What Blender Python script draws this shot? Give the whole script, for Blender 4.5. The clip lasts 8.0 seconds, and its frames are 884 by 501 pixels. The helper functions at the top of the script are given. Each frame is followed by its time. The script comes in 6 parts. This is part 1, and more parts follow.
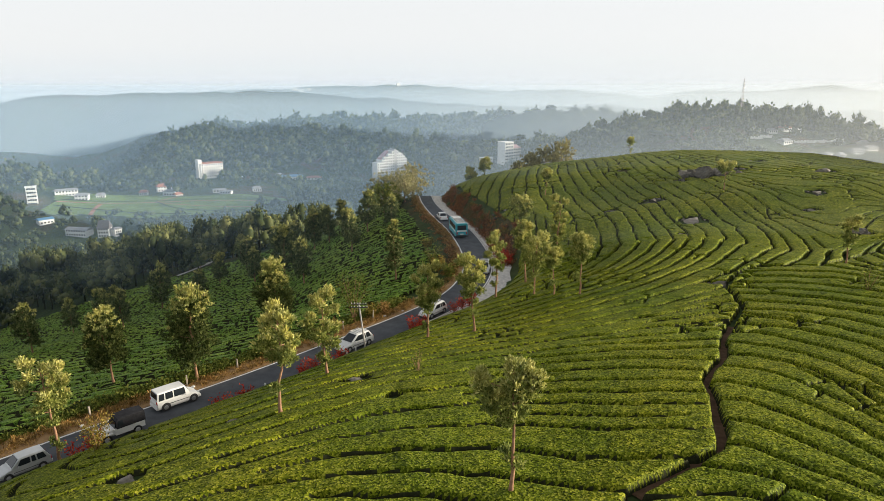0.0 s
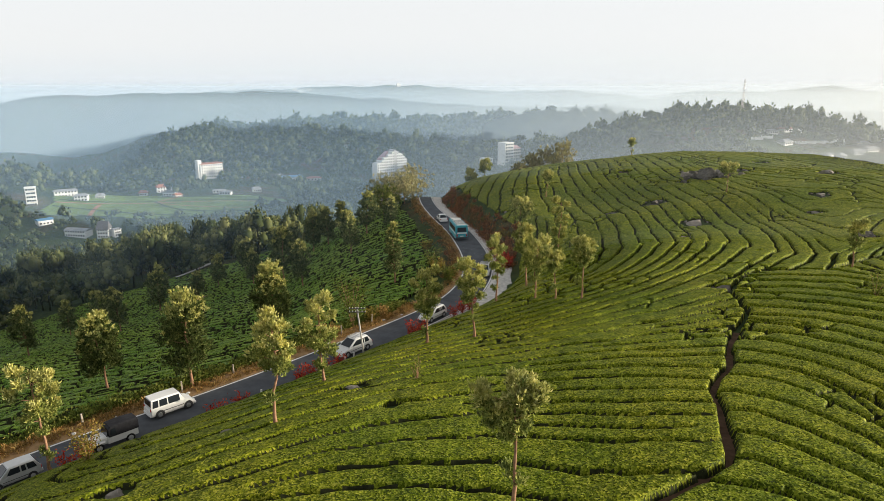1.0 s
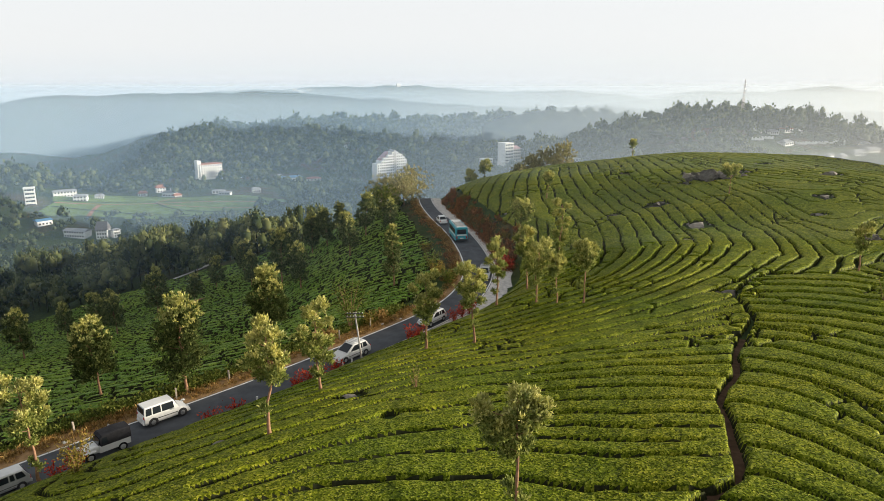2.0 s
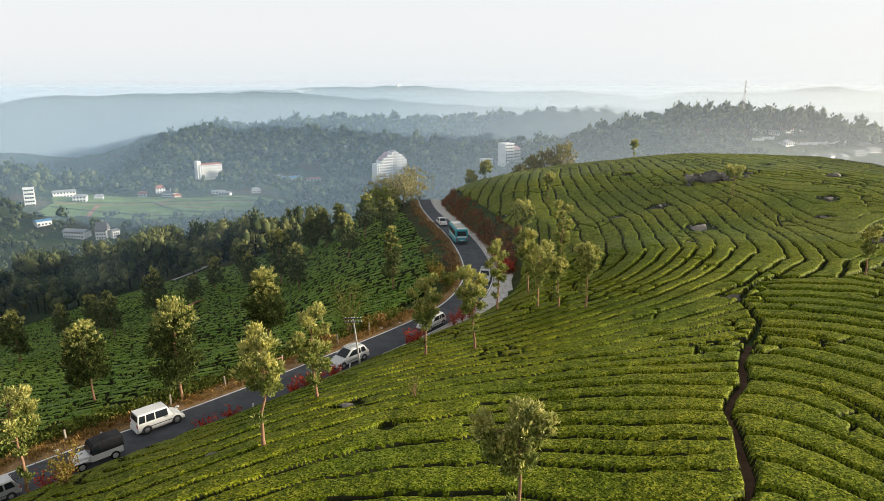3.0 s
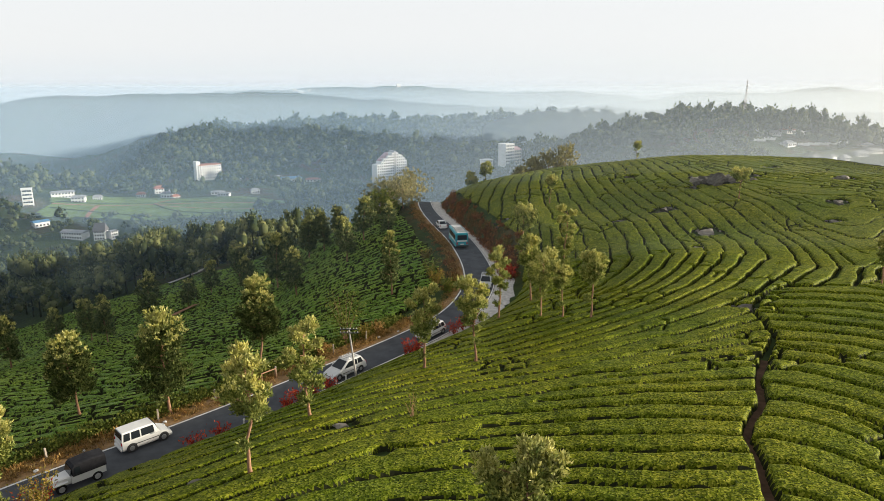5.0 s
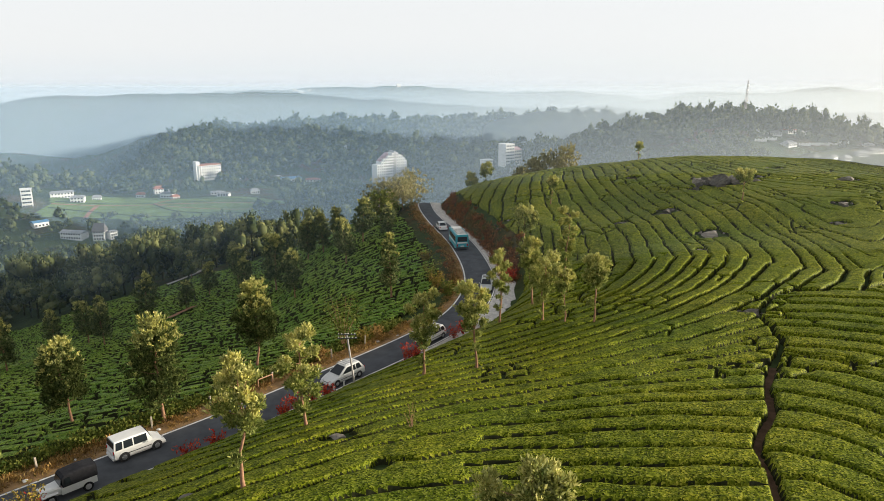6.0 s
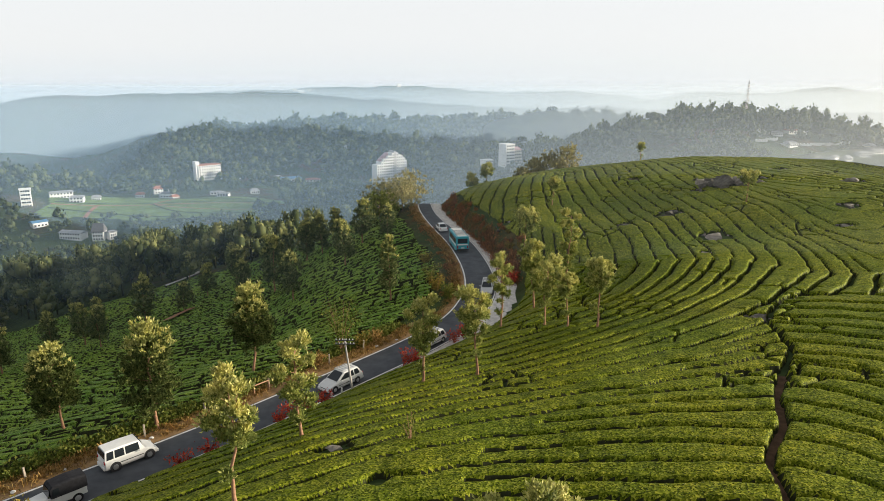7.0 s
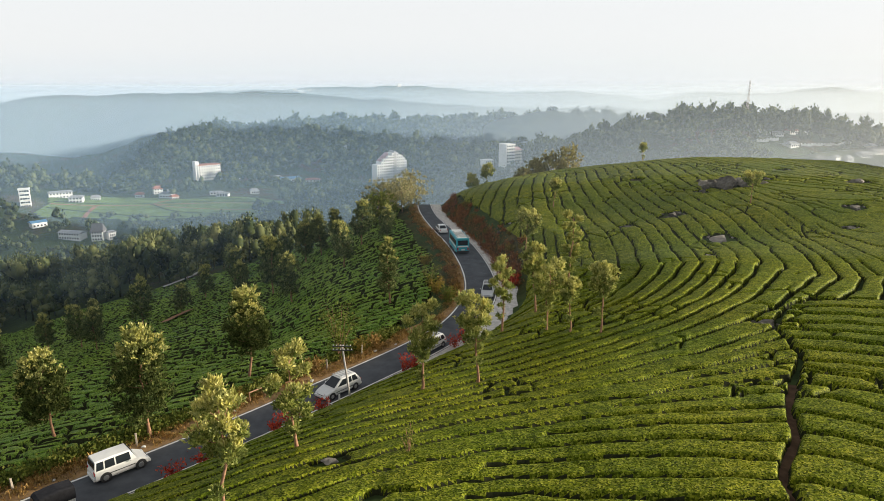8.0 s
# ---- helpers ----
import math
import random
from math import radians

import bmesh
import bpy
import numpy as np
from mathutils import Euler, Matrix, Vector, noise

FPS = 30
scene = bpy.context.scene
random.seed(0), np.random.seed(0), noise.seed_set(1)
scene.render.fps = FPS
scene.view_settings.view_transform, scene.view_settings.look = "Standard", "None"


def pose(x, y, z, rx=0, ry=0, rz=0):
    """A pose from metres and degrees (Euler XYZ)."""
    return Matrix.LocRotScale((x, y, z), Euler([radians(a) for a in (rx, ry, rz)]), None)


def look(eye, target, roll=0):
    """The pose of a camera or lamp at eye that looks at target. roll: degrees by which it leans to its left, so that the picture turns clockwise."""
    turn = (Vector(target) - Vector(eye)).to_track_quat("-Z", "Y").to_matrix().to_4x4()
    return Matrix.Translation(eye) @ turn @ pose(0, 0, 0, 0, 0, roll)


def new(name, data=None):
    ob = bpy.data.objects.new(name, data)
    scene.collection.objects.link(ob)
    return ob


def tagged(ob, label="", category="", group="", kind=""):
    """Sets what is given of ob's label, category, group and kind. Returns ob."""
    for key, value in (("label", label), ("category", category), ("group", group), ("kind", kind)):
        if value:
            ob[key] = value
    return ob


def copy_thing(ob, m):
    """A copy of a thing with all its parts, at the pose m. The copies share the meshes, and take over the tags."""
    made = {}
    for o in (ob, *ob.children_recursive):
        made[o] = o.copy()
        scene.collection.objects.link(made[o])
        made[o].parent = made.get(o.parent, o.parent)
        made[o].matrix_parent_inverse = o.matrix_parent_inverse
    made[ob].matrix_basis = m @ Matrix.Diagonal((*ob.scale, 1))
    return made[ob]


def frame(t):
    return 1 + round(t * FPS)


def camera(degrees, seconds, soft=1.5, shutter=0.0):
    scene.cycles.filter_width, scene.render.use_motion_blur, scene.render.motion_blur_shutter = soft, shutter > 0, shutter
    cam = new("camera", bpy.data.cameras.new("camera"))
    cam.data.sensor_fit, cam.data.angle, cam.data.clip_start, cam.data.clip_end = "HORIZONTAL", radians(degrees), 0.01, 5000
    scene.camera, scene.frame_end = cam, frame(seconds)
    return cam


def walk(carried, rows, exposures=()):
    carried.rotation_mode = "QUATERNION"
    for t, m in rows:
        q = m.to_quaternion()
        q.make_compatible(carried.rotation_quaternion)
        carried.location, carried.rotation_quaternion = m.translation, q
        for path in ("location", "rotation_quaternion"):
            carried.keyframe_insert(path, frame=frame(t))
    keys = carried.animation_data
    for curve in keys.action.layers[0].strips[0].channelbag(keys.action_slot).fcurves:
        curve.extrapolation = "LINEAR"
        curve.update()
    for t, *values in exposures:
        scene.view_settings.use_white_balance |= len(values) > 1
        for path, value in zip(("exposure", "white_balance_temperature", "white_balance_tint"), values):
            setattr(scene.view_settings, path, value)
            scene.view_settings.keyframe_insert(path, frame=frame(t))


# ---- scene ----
cam = camera(68.0, 8.0, soft=0.7)
METRES, EYE, TILT, LEAN, TURN = 6.2, 28.0, -14.5, 0.0, 0.0
ROWS = [
    (0.0, 0.0, 0.0000, 0.0, 0.000, 0.000, -0.0),
    (0.5, 0.0037, 0.0880, 0.0262, 0.000, 0.023, -0.02),
    (1.0, 0.0069, 0.1774, 0.0515, 0.006, 0.040, -0.02),
    (1.5, 0.0105, 0.2737, 0.0801, 0.000, 0.051, -0.02),
    (3.0, 0.0204, 0.5465, 0.1625, 0.011, 0.079, -0.05),
    (3.5, 0.0224, 0.6459, 0.1899, 0.006, 0.090, -0.04),
    (4.0, 0.0243, 0.7461, 0.2174, 0.006, 0.096, -0.05),
    (4.5, 0.0253, 0.8527, 0.2473, 0.011, 0.096, -0.06),
    (6.0, 0.026, 1.1522, 0.3291, 0.017, 0.096, -0.07),
    (6.5, 0.0268, 1.2588, 0.3556, 0.023, 0.102, -0.09),
    (7.0, 0.0276, 1.3662, 0.382, 0.028, 0.090, -0.1),
    (7.5, 0.0273, 1.4746, 0.4083, 0.028, 0.085, -0.11),
    (8.0, 0.0289, 1.5907, 0.4358, 0.034, 0.085, -0.13),
]
walk(cam, [(t, pose(0, 0, EYE, TILT, LEAN, TURN) @ pose(METRES * x, METRES * y, METRES * z, 90 + pitch, roll, yaw)) for t, x, y, z, yaw, pitch, roll in ROWS],
     exposures=((0.0, 0.79), (8.0, 0.79)))

# ---- sky and sun ----
SUN_UP, SUN_ROUND = 12.0, 84.0  # degrees above the horizon, degrees clockwise from straight ahead
world = bpy.data.worlds.new("sky")
world.use_nodes = True
scene.world = world
sky = world.node_tree.nodes.new("ShaderNodeTexSky")
sky.sky_type, sky.sun_disc = "NISHITA", False
sky.sun_elevation, sky.sun_rotation = radians(SUN_UP), radians(SUN_ROUND)
sky.altitude, sky.air_density, sky.dust_density, sky.ozone_density = 1000.0, 0.7, 7.0, 0.3
background = world.node_tree.nodes["Background"]
background.inputs["Strength"].default_value = 0.10
veil = world.node_tree.nodes.new("ShaderNodeMix")  # thick haze whitens the whole sky
veil.data_type = "RGBA"
way = world.node_tree.nodes.new("ShaderNodeTexCoord")
rise = world.node_tree.nodes.new("ShaderNodeSeparateXYZ")
thin = world.node_tree.nodes.new("ShaderNodeMapRange")  # thickest along the horizon
for i, value in enumerate((0.0, 0.9, 0.90, 0.78)):
    thin.inputs[i + 1].default_value = value
world.node_tree.links.new(way.outputs["Generated"], rise.inputs[0])
world.node_tree.links.new(rise.outputs["Z"], thin.inputs[0])
world.node_tree.links.new(thin.outputs[0], veil.inputs[0])
paler = world.node_tree.nodes.new("ShaderNodeMapRange")  # and dimmer overhead, where it is thinner
for i, value in enumerate((0.12, 0.7, 5.6, 2.75)):
    paler.inputs[i + 1].default_value = value
tone = world.node_tree.nodes.new("ShaderNodeVectorMath")
tone.operation = "SCALE"
tone.inputs[0].default_value = (0.985, 1.0, 1.005)
world.node_tree.links.new(rise.outputs["Z"], paler.inputs[0])
world.node_tree.links.new(paler.outputs[0], tone.inputs["Scale"])
world.node_tree.links.new(tone.outputs[0], veil.inputs[7])
world.node_tree.links.new(sky.outputs["Color"], veil.inputs[6])
world.node_tree.links.new(veil.outputs[2], background.inputs["Color"])
sun_lamp = bpy.data.lights.new("sun", "SUN")
sun_lamp.energy, sun_lamp.angle, sun_lamp.color = 5.0, radians(6), (1.0, 0.90, 0.73)
sun = new("sun", sun_lamp)
_u, _r = radians(SUN_UP), radians(SUN_ROUND)
sun.matrix_world = look((60, 40, 80), Vector((60, 40, 80)) - Vector((math.sin(_r) * math.cos(_u), math.cos(_r) * math.cos(_u), math.sin(_u))))
# ---- lie of the land ----
ROAD_MID = [(-100, -37), (-66, 3), (-45, 27.7), (-30.1, 45.6), (-19, 56.5), (-10.3, 66.7), (-1.3, 77.6), (3.0, 85), (5.5, 95),
            (5.8, 103), (5.0, 113), (3.2, 125), (0.6, 136), (-2.0, 149), (-3.4, 160), (-3.8, 172), (-1, 186), (6, 202), (16, 220)]
ROAD_HALF = 2.35


def smooth_line(points, rounds=3):
    pts = np.array(points, float)
    for _ in range(rounds):
        a, b = pts[:-1], pts[1:]
        mid = np.empty((2 * len(a), 2))
        mid[0::2], mid[1::2] = 0.75 * a + 0.25 * b, 0.25 * a + 0.75 * b
        pts = np.vstack([pts[:1], mid, pts[-1:]])
    return pts


ROAD = smooth_line(ROAD_MID)


def road_side(x, y):
    """Distance from the road's middle, negative on the valley side, and the nearest place along it in metres."""
    x, y = np.atleast_1d(np.asarray(x, float)), np.atleast_1d(np.asarray(y, float))
    best, side, along = np.full(x.shape, 1e12), np.ones(x.shape), np.zeros(x.shape)
    run = 0.0
    for (ax, ay), (bx, by) in zip(ROAD[:-1], ROAD[1:]):
        dx, dy = bx - ax, by - ay
        length = math.hypot(dx, dy)
        u = np.clip(((x - ax) * dx + (y - ay) * dy) / length**2, 0, 1)
        ex, ey = x - ax - u * dx, y - ay - u * dy
        d = ex * ex + ey * ey
        near = d < best
        best = np.where(near, d, best)
        side = np.where(near, np.sign(dy * ex - dx * ey), side)
        along = np.where(near, run + u * length, along)
        run += length
    return np.sqrt(best) * np.where(side == 0, 1, side), along


def step(a, b, v):
    u = np.clip((v - a) / (b - a), 0, 1)
    return u * u * (3 - 2 * u)


def mound(x, y, cx, cy, rx, ry, turn=0.0):
    c, s = math.cos(radians(turn)), math.sin(radians(turn))
    u, v = (x - cx) * c + (y - cy) * s, (y - cy) * c - (x - cx) * s
    return np.exp(-0.5 * ((u / rx) ** 2 + (v / ry) ** 2))


# swells of the tea hill: middle, radii, height
SWELLS = [
    (8, 30, 16, 14, 0.7), (-14, 36, 10, 10, 0.23), (22, 48, 14, 12, -0.68), (5, 60, 12, 9, -1.15),
    (40, 80, 16, 12, -1.28), (15, 80, 8, 10, -1.03), (40, 104, 14, 10, -1.51), (58, 105, 16, 16, 0.28),
    (50, 128, 14, 14, -0.45), (55, 155, 18, 14, 1.16), (26, 118, 10, 14, -2.16), (26, 155, 12, 14, -1.5),
    (85, 110, 18, 22, 0.43),
]


def shoulder(x, y):
    """Width of the gravel beside the road on the hill side: wide on the outside of the bend."""
    return 0.5 + 2.2 * mound(x, y, 8, 93, 9, 12) + 1.3 * mound(x, y, 3, 122, 10, 24)


def hill(x, y):
    d, along = road_side(x, y)
    p = np.maximum(d - ROAD_HALF - shoulder(x, y), 0)
    cut = step(95, 108, y) * (1 - step(150, 165, y))
    up = 9.6 * (1 - np.exp(-p / 13.0)) + cut * 1.7 * step(0, 2.2, p)
    for cx, cy, rx, ry, h in SWELLS:
        up = up + h * mound(x, y, cx, cy, rx, ry) * step(0, 14, p)
    up = up - 0.006 * np.maximum(y - 158, 0) ** 2 - 0.004 * np.maximum(x - 80, 0) ** 2 - 0.002 * np.maximum(0 - y, 0) ** 2
    q = np.maximum(-d - ROAD_HALF - 1.2, 0)
    qc = np.minimum(q, 30)
    steeper = 1 + 0.55 * step(95, 160, y)
    down = (-(0.17 * qc + 0.0060 * qc**2) - 0.20 * (q - qc)) * steeper - 0.003 * np.maximum(y - 195, 0) ** 2 - 0.002 * np.maximum(q - 95, 0) ** 2
    # past the rise the road and its banks drop out of sight
    over = -np.minimum(0.014 * np.maximum(y - 160, 0) ** 2, 16) * (1 - step(8, 34, np.abs(d)))
    return np.where(d > 0, up, down) + over


def country(x, y):
    """The valley and the ranges beyond."""
    z = -92 - 70 * step(0.40, 0.56, -x / np.maximum(y, 50)) * step(600, 900, y)
    z = z + 52 * mound(x, y, -60, 230, 120, 90)
    z = z + 10 * mound(x, y, -250, 560, 170, 70)
    z = z + 45 * mound(x, y, 250, 1020, 330, 150)
    z = z + 22 * mound(x, y, -150, 1060, 230, 170)
    z = z + 15 * mound(x, y, -330, 960, 80, 120)
    z = z - 15 * mound(x, y, -280, 990, 36, 130)
    z = z + 52 * mound(x, y, 190, 560, 110, 120)
    z = z + 58 * mound(x, y, 400, 640, 170, 120)
    z = z + 30 * mound(x, y, -420, 620, 60, 60)
    z = z + 104 * mound(x, y, -1490, 2450, 220, 300, 0)
    z = z + 62 * mound(x, y, -1060, 2550, 400, 300, 0)
    z = z + 62 * mound(x, y, -1300, 3650, 500, 300, 0)
    z = z + 58 * mound(x, y, -560, 3700, 330, 300, 0)
    z = z + 62 * mound(x, y, -60, 3750, 300, 280, 0)
    z = z + 36 * mound(x, y, 420, 3750, 300, 280, 0)
    z = z + 60 * mound(x, y, 760, 3500, 230, 280, 0)
    z = z + 66 * mound(x, y, 1420, 3650, 150, 280, 0)
    z = z + 82 * mound(x, y, 1930, 3500, 230, 300, 0)
    z = z + 44 * mound(x, y, 2500, 3500, 420, 300, 0)
    z = z + 6 * np.sin(x * 0.009 + 1.3 * np.sin(x * 0.0041)) * np.sin(x * 0.021 + y * 0.002) * step(1600, 2400, np.hypot(x, y))
    z = z + 7 * np.sin(x * 0.013 + 2 * np.sin(y * 0.008)) * np.sin(y * 0.011) * step(250, 500, np.hypot(x, y))
    return z


def land(x, y):
    x, y = np.atleast_1d(np.asarray(x, float)), np.atleast_1d(np.asarray(y, float))
    a, b = hill(x, y), country(x, y)
    k = 6.0
    top = np.maximum(a, b)
    return top + k * np.log1p(np.exp(-np.abs(a - b) / k)) * step(0, 40, np.abs(top - a) + np.maximum(-a - 12, 0))


def ground_at(x, y):
    return float(land(x, y)[0])

def lattice(i, j, seed=0):
    n = (i.astype(np.int64) * 374761393 + j.astype(np.int64) * 668265263 + seed * 1442695041) & 0xFFFFFFFF
    n = ((n ^ (n >> 13)) * 1274126177) & 0xFFFFFFFF
    return ((n ^ (n >> 16)) & 0xFFFF) / 65535.0


def wave(x, y, size, seed=0):
    """Smooth noise between 0 and 1 with features of that size."""
    u, v = x / size, y / size
    i, j = np.floor(u), np.floor(v)
    a, b = u - i, v - j
    a, b = a * a * (3 - 2 * a), b * b * (3 - 2 * b)
    return ((lattice(i, j, seed) * (1 - a) + lattice(i + 1, j, seed) * a) * (1 - b)
            + (lattice(i, j + 1, seed) * (1 - a) + lattice(i + 1, j + 1, seed) * a) * b)


# ---- making meshes ----
def mesh_ob(name, verts, faces, material, parent=None, label="", smooth=False):
    """One mesh object from arrays of corners and of faces, all with the same number of corners."""
    verts, faces = np.asarray(verts, np.float32), np.asarray(faces, np.int32)
    me = bpy.data.meshes.new(name)
    me.vertices.add(len(verts))
    me.vertices.foreach_set("co", verts.ravel())
    n = faces.shape[1]
    me.loops.add(faces.size)
    me.loops.foreach_set("vertex_index", faces.ravel())
    me.polygons.add(len(faces))
    me.polygons.foreach_set("loop_start", np.arange(0, faces.size, n, dtype=np.int32))
    me.polygons.foreach_set("loop_total", np.full(len(faces), n, np.int32))
    me.update(calc_edges=True)
    if smooth:
        me.shade_smooth()
    me.materials.append(material)
    ob = new(name, me)
    if parent:
        ob.parent = parent
    if label:
        tagged(ob, label)
    return ob


def part(name, bm, material, parent=None, label="", smooth=False):
    me = bpy.data.meshes.new(name)
    bm.to_mesh(me)
    bm.free()
    if smooth:
        me.shade_smooth()
    for m in material if isinstance(material, (list, tuple)) else [material]:
        me.materials.append(m)
    ob = new(name, me)
    if parent:
        ob.parent = parent
    if label:
        tagged(ob, label)
    return ob


def thing(name, x, y, z, turn=0.0, label="", category="", group="", kind=""):
    ob = new(name)
    ob.empty_display_size = 0.3
    ob.matrix_world = pose(x, y, z, 0, 0, turn)
    return tagged(ob, label, category, group, kind)


def grid_faces(nx, ny):
    a = (np.arange(ny - 1)[:, None] * nx + np.arange(nx - 1)[None]).ravel()
    return np.stack([a, a + 1, a + nx + 1, a + nx], 1)


def many(base_v, base_f, places, scales, turns, squash=None):
    """Copies of one small mesh, joined: arrays of places, scales (n, 3) and turns about z."""
    n, m = len(places), len(base_v)
    c, s = np.cos(turns)[:, None], np.sin(turns)[:, None]
    v = base_v[None] * np.asarray(scales)[:, None]
    v = np.stack([v[..., 0] * c - v[..., 1] * s, v[..., 0] * s + v[..., 1] * c, v[..., 2]], -1) + np.asarray(places)[:, None]
    f = base_f[None] + (np.arange(n) * m)[:, None, None]
    return v.reshape(-1, 3), f.reshape(-1, base_f.shape[1])


def tube_arrays(points, radii, sides=6):
    """Corners and faces of a tapered tube along the points."""
    pts = np.asarray(points, float)
    tang = np.gradient(pts, axis=0)
    tang /= np.linalg.norm(tang, axis=1)[:, None] + 1e-9
    ref = np.where(np.abs(tang[:, 2:3]) > 0.9, [[1.0, 0, 0]], [[0, 0, 1.0]])
    a = np.cross(tang, ref)
    a /= np.linalg.norm(a, axis=1)[:, None]
    b = np.cross(tang, a)
    ang = np.arange(sides) * 2 * math.pi / sides
    ring = a[:, None] * np.cos(ang)[None, :, None] + b[:, None] * np.sin(ang)[None, :, None]
    v = (pts[:, None] + ring * np.asarray(radii, float)[:, None, None]).reshape(-1, 3)
    f = []
    for i in range(len(pts) - 1):
        for j in range(sides):
            k = (j + 1) % sides
            f.append((i * sides + j, i * sides + k, (i + 1) * sides + k, (i + 1) * sides + j))
    return v, np.array(f)


def box(bm, x0, y0, z0, x1, y1, z1, index=0):
    m = Matrix.LocRotScale(((x0 + x1) / 2, (y0 + y1) / 2, (z0 + z1) / 2), None, (x1 - x0, y1 - y0, z1 - z0))
    made = bmesh.ops.create_cube(bm, size=1, matrix=m)
    if index:
        for f in {f for v in made["verts"] for f in v.link_faces}:
            f.material_index = index
    return made["verts"]


def round_edges(bm, by=0.02, segments=1):
    bmesh.ops.bevel(bm, geom=list(bm.edges), offset=by, segments=segments, affect="EDGES", profile=0.6)
    return bm

# ---- materials ----
def material(name, rough=0.8):
    m = bpy.data.materials.new(name)
    m.use_nodes = True
    b = m.node_tree.nodes["Principled BSDF"]
    b.inputs["Roughness"].default_value = rough
    if rough > 0.75:
        b.inputs["Specular IOR Level"].default_value = 0.12
    return m, m.node_tree.nodes, m.node_tree.links, b


def noise_tex(nodes, links, scale, detail=4.0, rough=0.6, coords="Object"):
    t = nodes.new("ShaderNodeTexCoord")
    n = nodes.new("ShaderNodeTexNoise")
    n.inputs["Scale"].default_value, n.inputs["Detail"].default_value, n.inputs["Roughness"].default_value = scale, detail, rough
    links.new(t.outputs[coords], n.inputs["Vector"])
    return n


def ramp(nodes, links, fac, stops):
    r = nodes.new("ShaderNodeValToRGB")
    e = r.color_ramp.elements
    while len(e) < len(stops):
        e.new(0.5)
    for el, (at, col) in zip(e, stops):
        el.position, el.color = at, (*col, 1)
    links.new(fac, r.inputs["Fac"])
    return r


def mixed(nodes, links, fac, a, b, how="MIX"):
    m = nodes.new("ShaderNodeMix")
    m.data_type, m.blend_type = "RGBA", how
    for socket, value in ((m.inputs[0], fac), (m.inputs[6], a), (m.inputs[7], b)):
        if isinstance(value, (int, float)):
            socket.default_value = value
        elif isinstance(value, tuple):
            socket.default_value = (*value, 1)
        else:
            links.new(value, socket)
    return m.outputs[2]


def bumped(nodes, links, b, height, strength=0.5, distance=0.05):
    n = nodes.new("ShaderNodeBump")
    n.inputs["Strength"].default_value, n.inputs["Distance"].default_value = strength, distance
    links.new(height, n.inputs["Height"])
    links.new(n.outputs["Normal"], b.inputs["Normal"])


def plain(name, colour, rough=0.6, metal=0.0, vary=0.12, scale=3.0, bump=0.0):
    """A painted, plastered or metal surface with a little wear."""
    m, nodes, links, b = material(name, rough)
    n = noise_tex(nodes, links, scale, 5)
    lo, hi = tuple(c * (1 - vary) for c in colour), tuple(min(1, c * (1 + vary)) for c in colour)
    r = ramp(nodes, links, n.outputs["Fac"], [(0.3, lo), (0.7, hi)])
    links.new(r.outputs["Color"], b.inputs["Base Color"])
    b.inputs["Metallic"].default_value = metal
    if bump:
        bumped(nodes, links, b, n.outputs["Fac"], bump, 0.02)
    return m


def leafy(name, dark, mid, light, scale=2.0, rough=0.6, shine=0.06):
    """Leaves: each loose piece takes its own shade, with patches over the whole."""
    m, nodes, links, b = material(name, rough)
    g = nodes.new("ShaderNodeNewGeometry")
    n = noise_tex(nodes, links, scale, 3)
    r = ramp(nodes, links, g.outputs["Random Per Island"], [(0.0, dark), (0.5, mid), (1.0, light)])
    r2 = ramp(nodes, links, n.outputs["Fac"], [(0.32, (0.5, 0.58, 0.55)), (0.68, (1.35, 1.25, 1.05))])
    col = mixed(nodes, links, 1.0, r.outputs["Color"], r2.outputs["Color"], "MULTIPLY")
    links.new(col, b.inputs["Base Color"])
    b.inputs["Specular IOR Level"].default_value = shine
    t = nodes.new("ShaderNodeBsdfTranslucent")
    links.new(col, t.inputs["Color"])
    mix = nodes.new("ShaderNodeMixShader")
    mix.inputs[0].default_value = 0.28
    links.new(b.outputs[0], mix.inputs[1])
    links.new(t.outputs[0], mix.inputs[2])
    links.new(mix.outputs[0], nodes["Material Output"].inputs["Surface"])
    return m


def ground_material():
    m, nodes, links, b = material("soil_and_grass", 0.95)
    a = noise_tex(nodes, links, 0.35, 6, 0.65)
    c = noise_tex(nodes, links, 0.02, 5, 0.6)
    soil = ramp(nodes, links, a.outputs["Fac"], [(0.3, (0.045, 0.025, 0.013)), (0.55, (0.115, 0.062, 0.032)), (0.75, (0.19, 0.11, 0.055))])
    grass = ramp(nodes, links, a.outputs["Fac"], [(0.3, (0.025, 0.04, 0.014)), (0.6, (0.05, 0.075, 0.022)), (0.8, (0.10, 0.10, 0.04))])
    f = ramp(nodes, links, c.outputs["Fac"], [(0.32, (0, 0, 0)), (0.48, (1, 1, 1))])
    links.new(mixed(nodes, links, f.outputs["Color"], soil.outputs["Color"], grass.outputs["Color"]), b.inputs["Base Color"])
    bumped(nodes, links, b, a.outputs["Fac"], 0.7, 0.15)
    return m


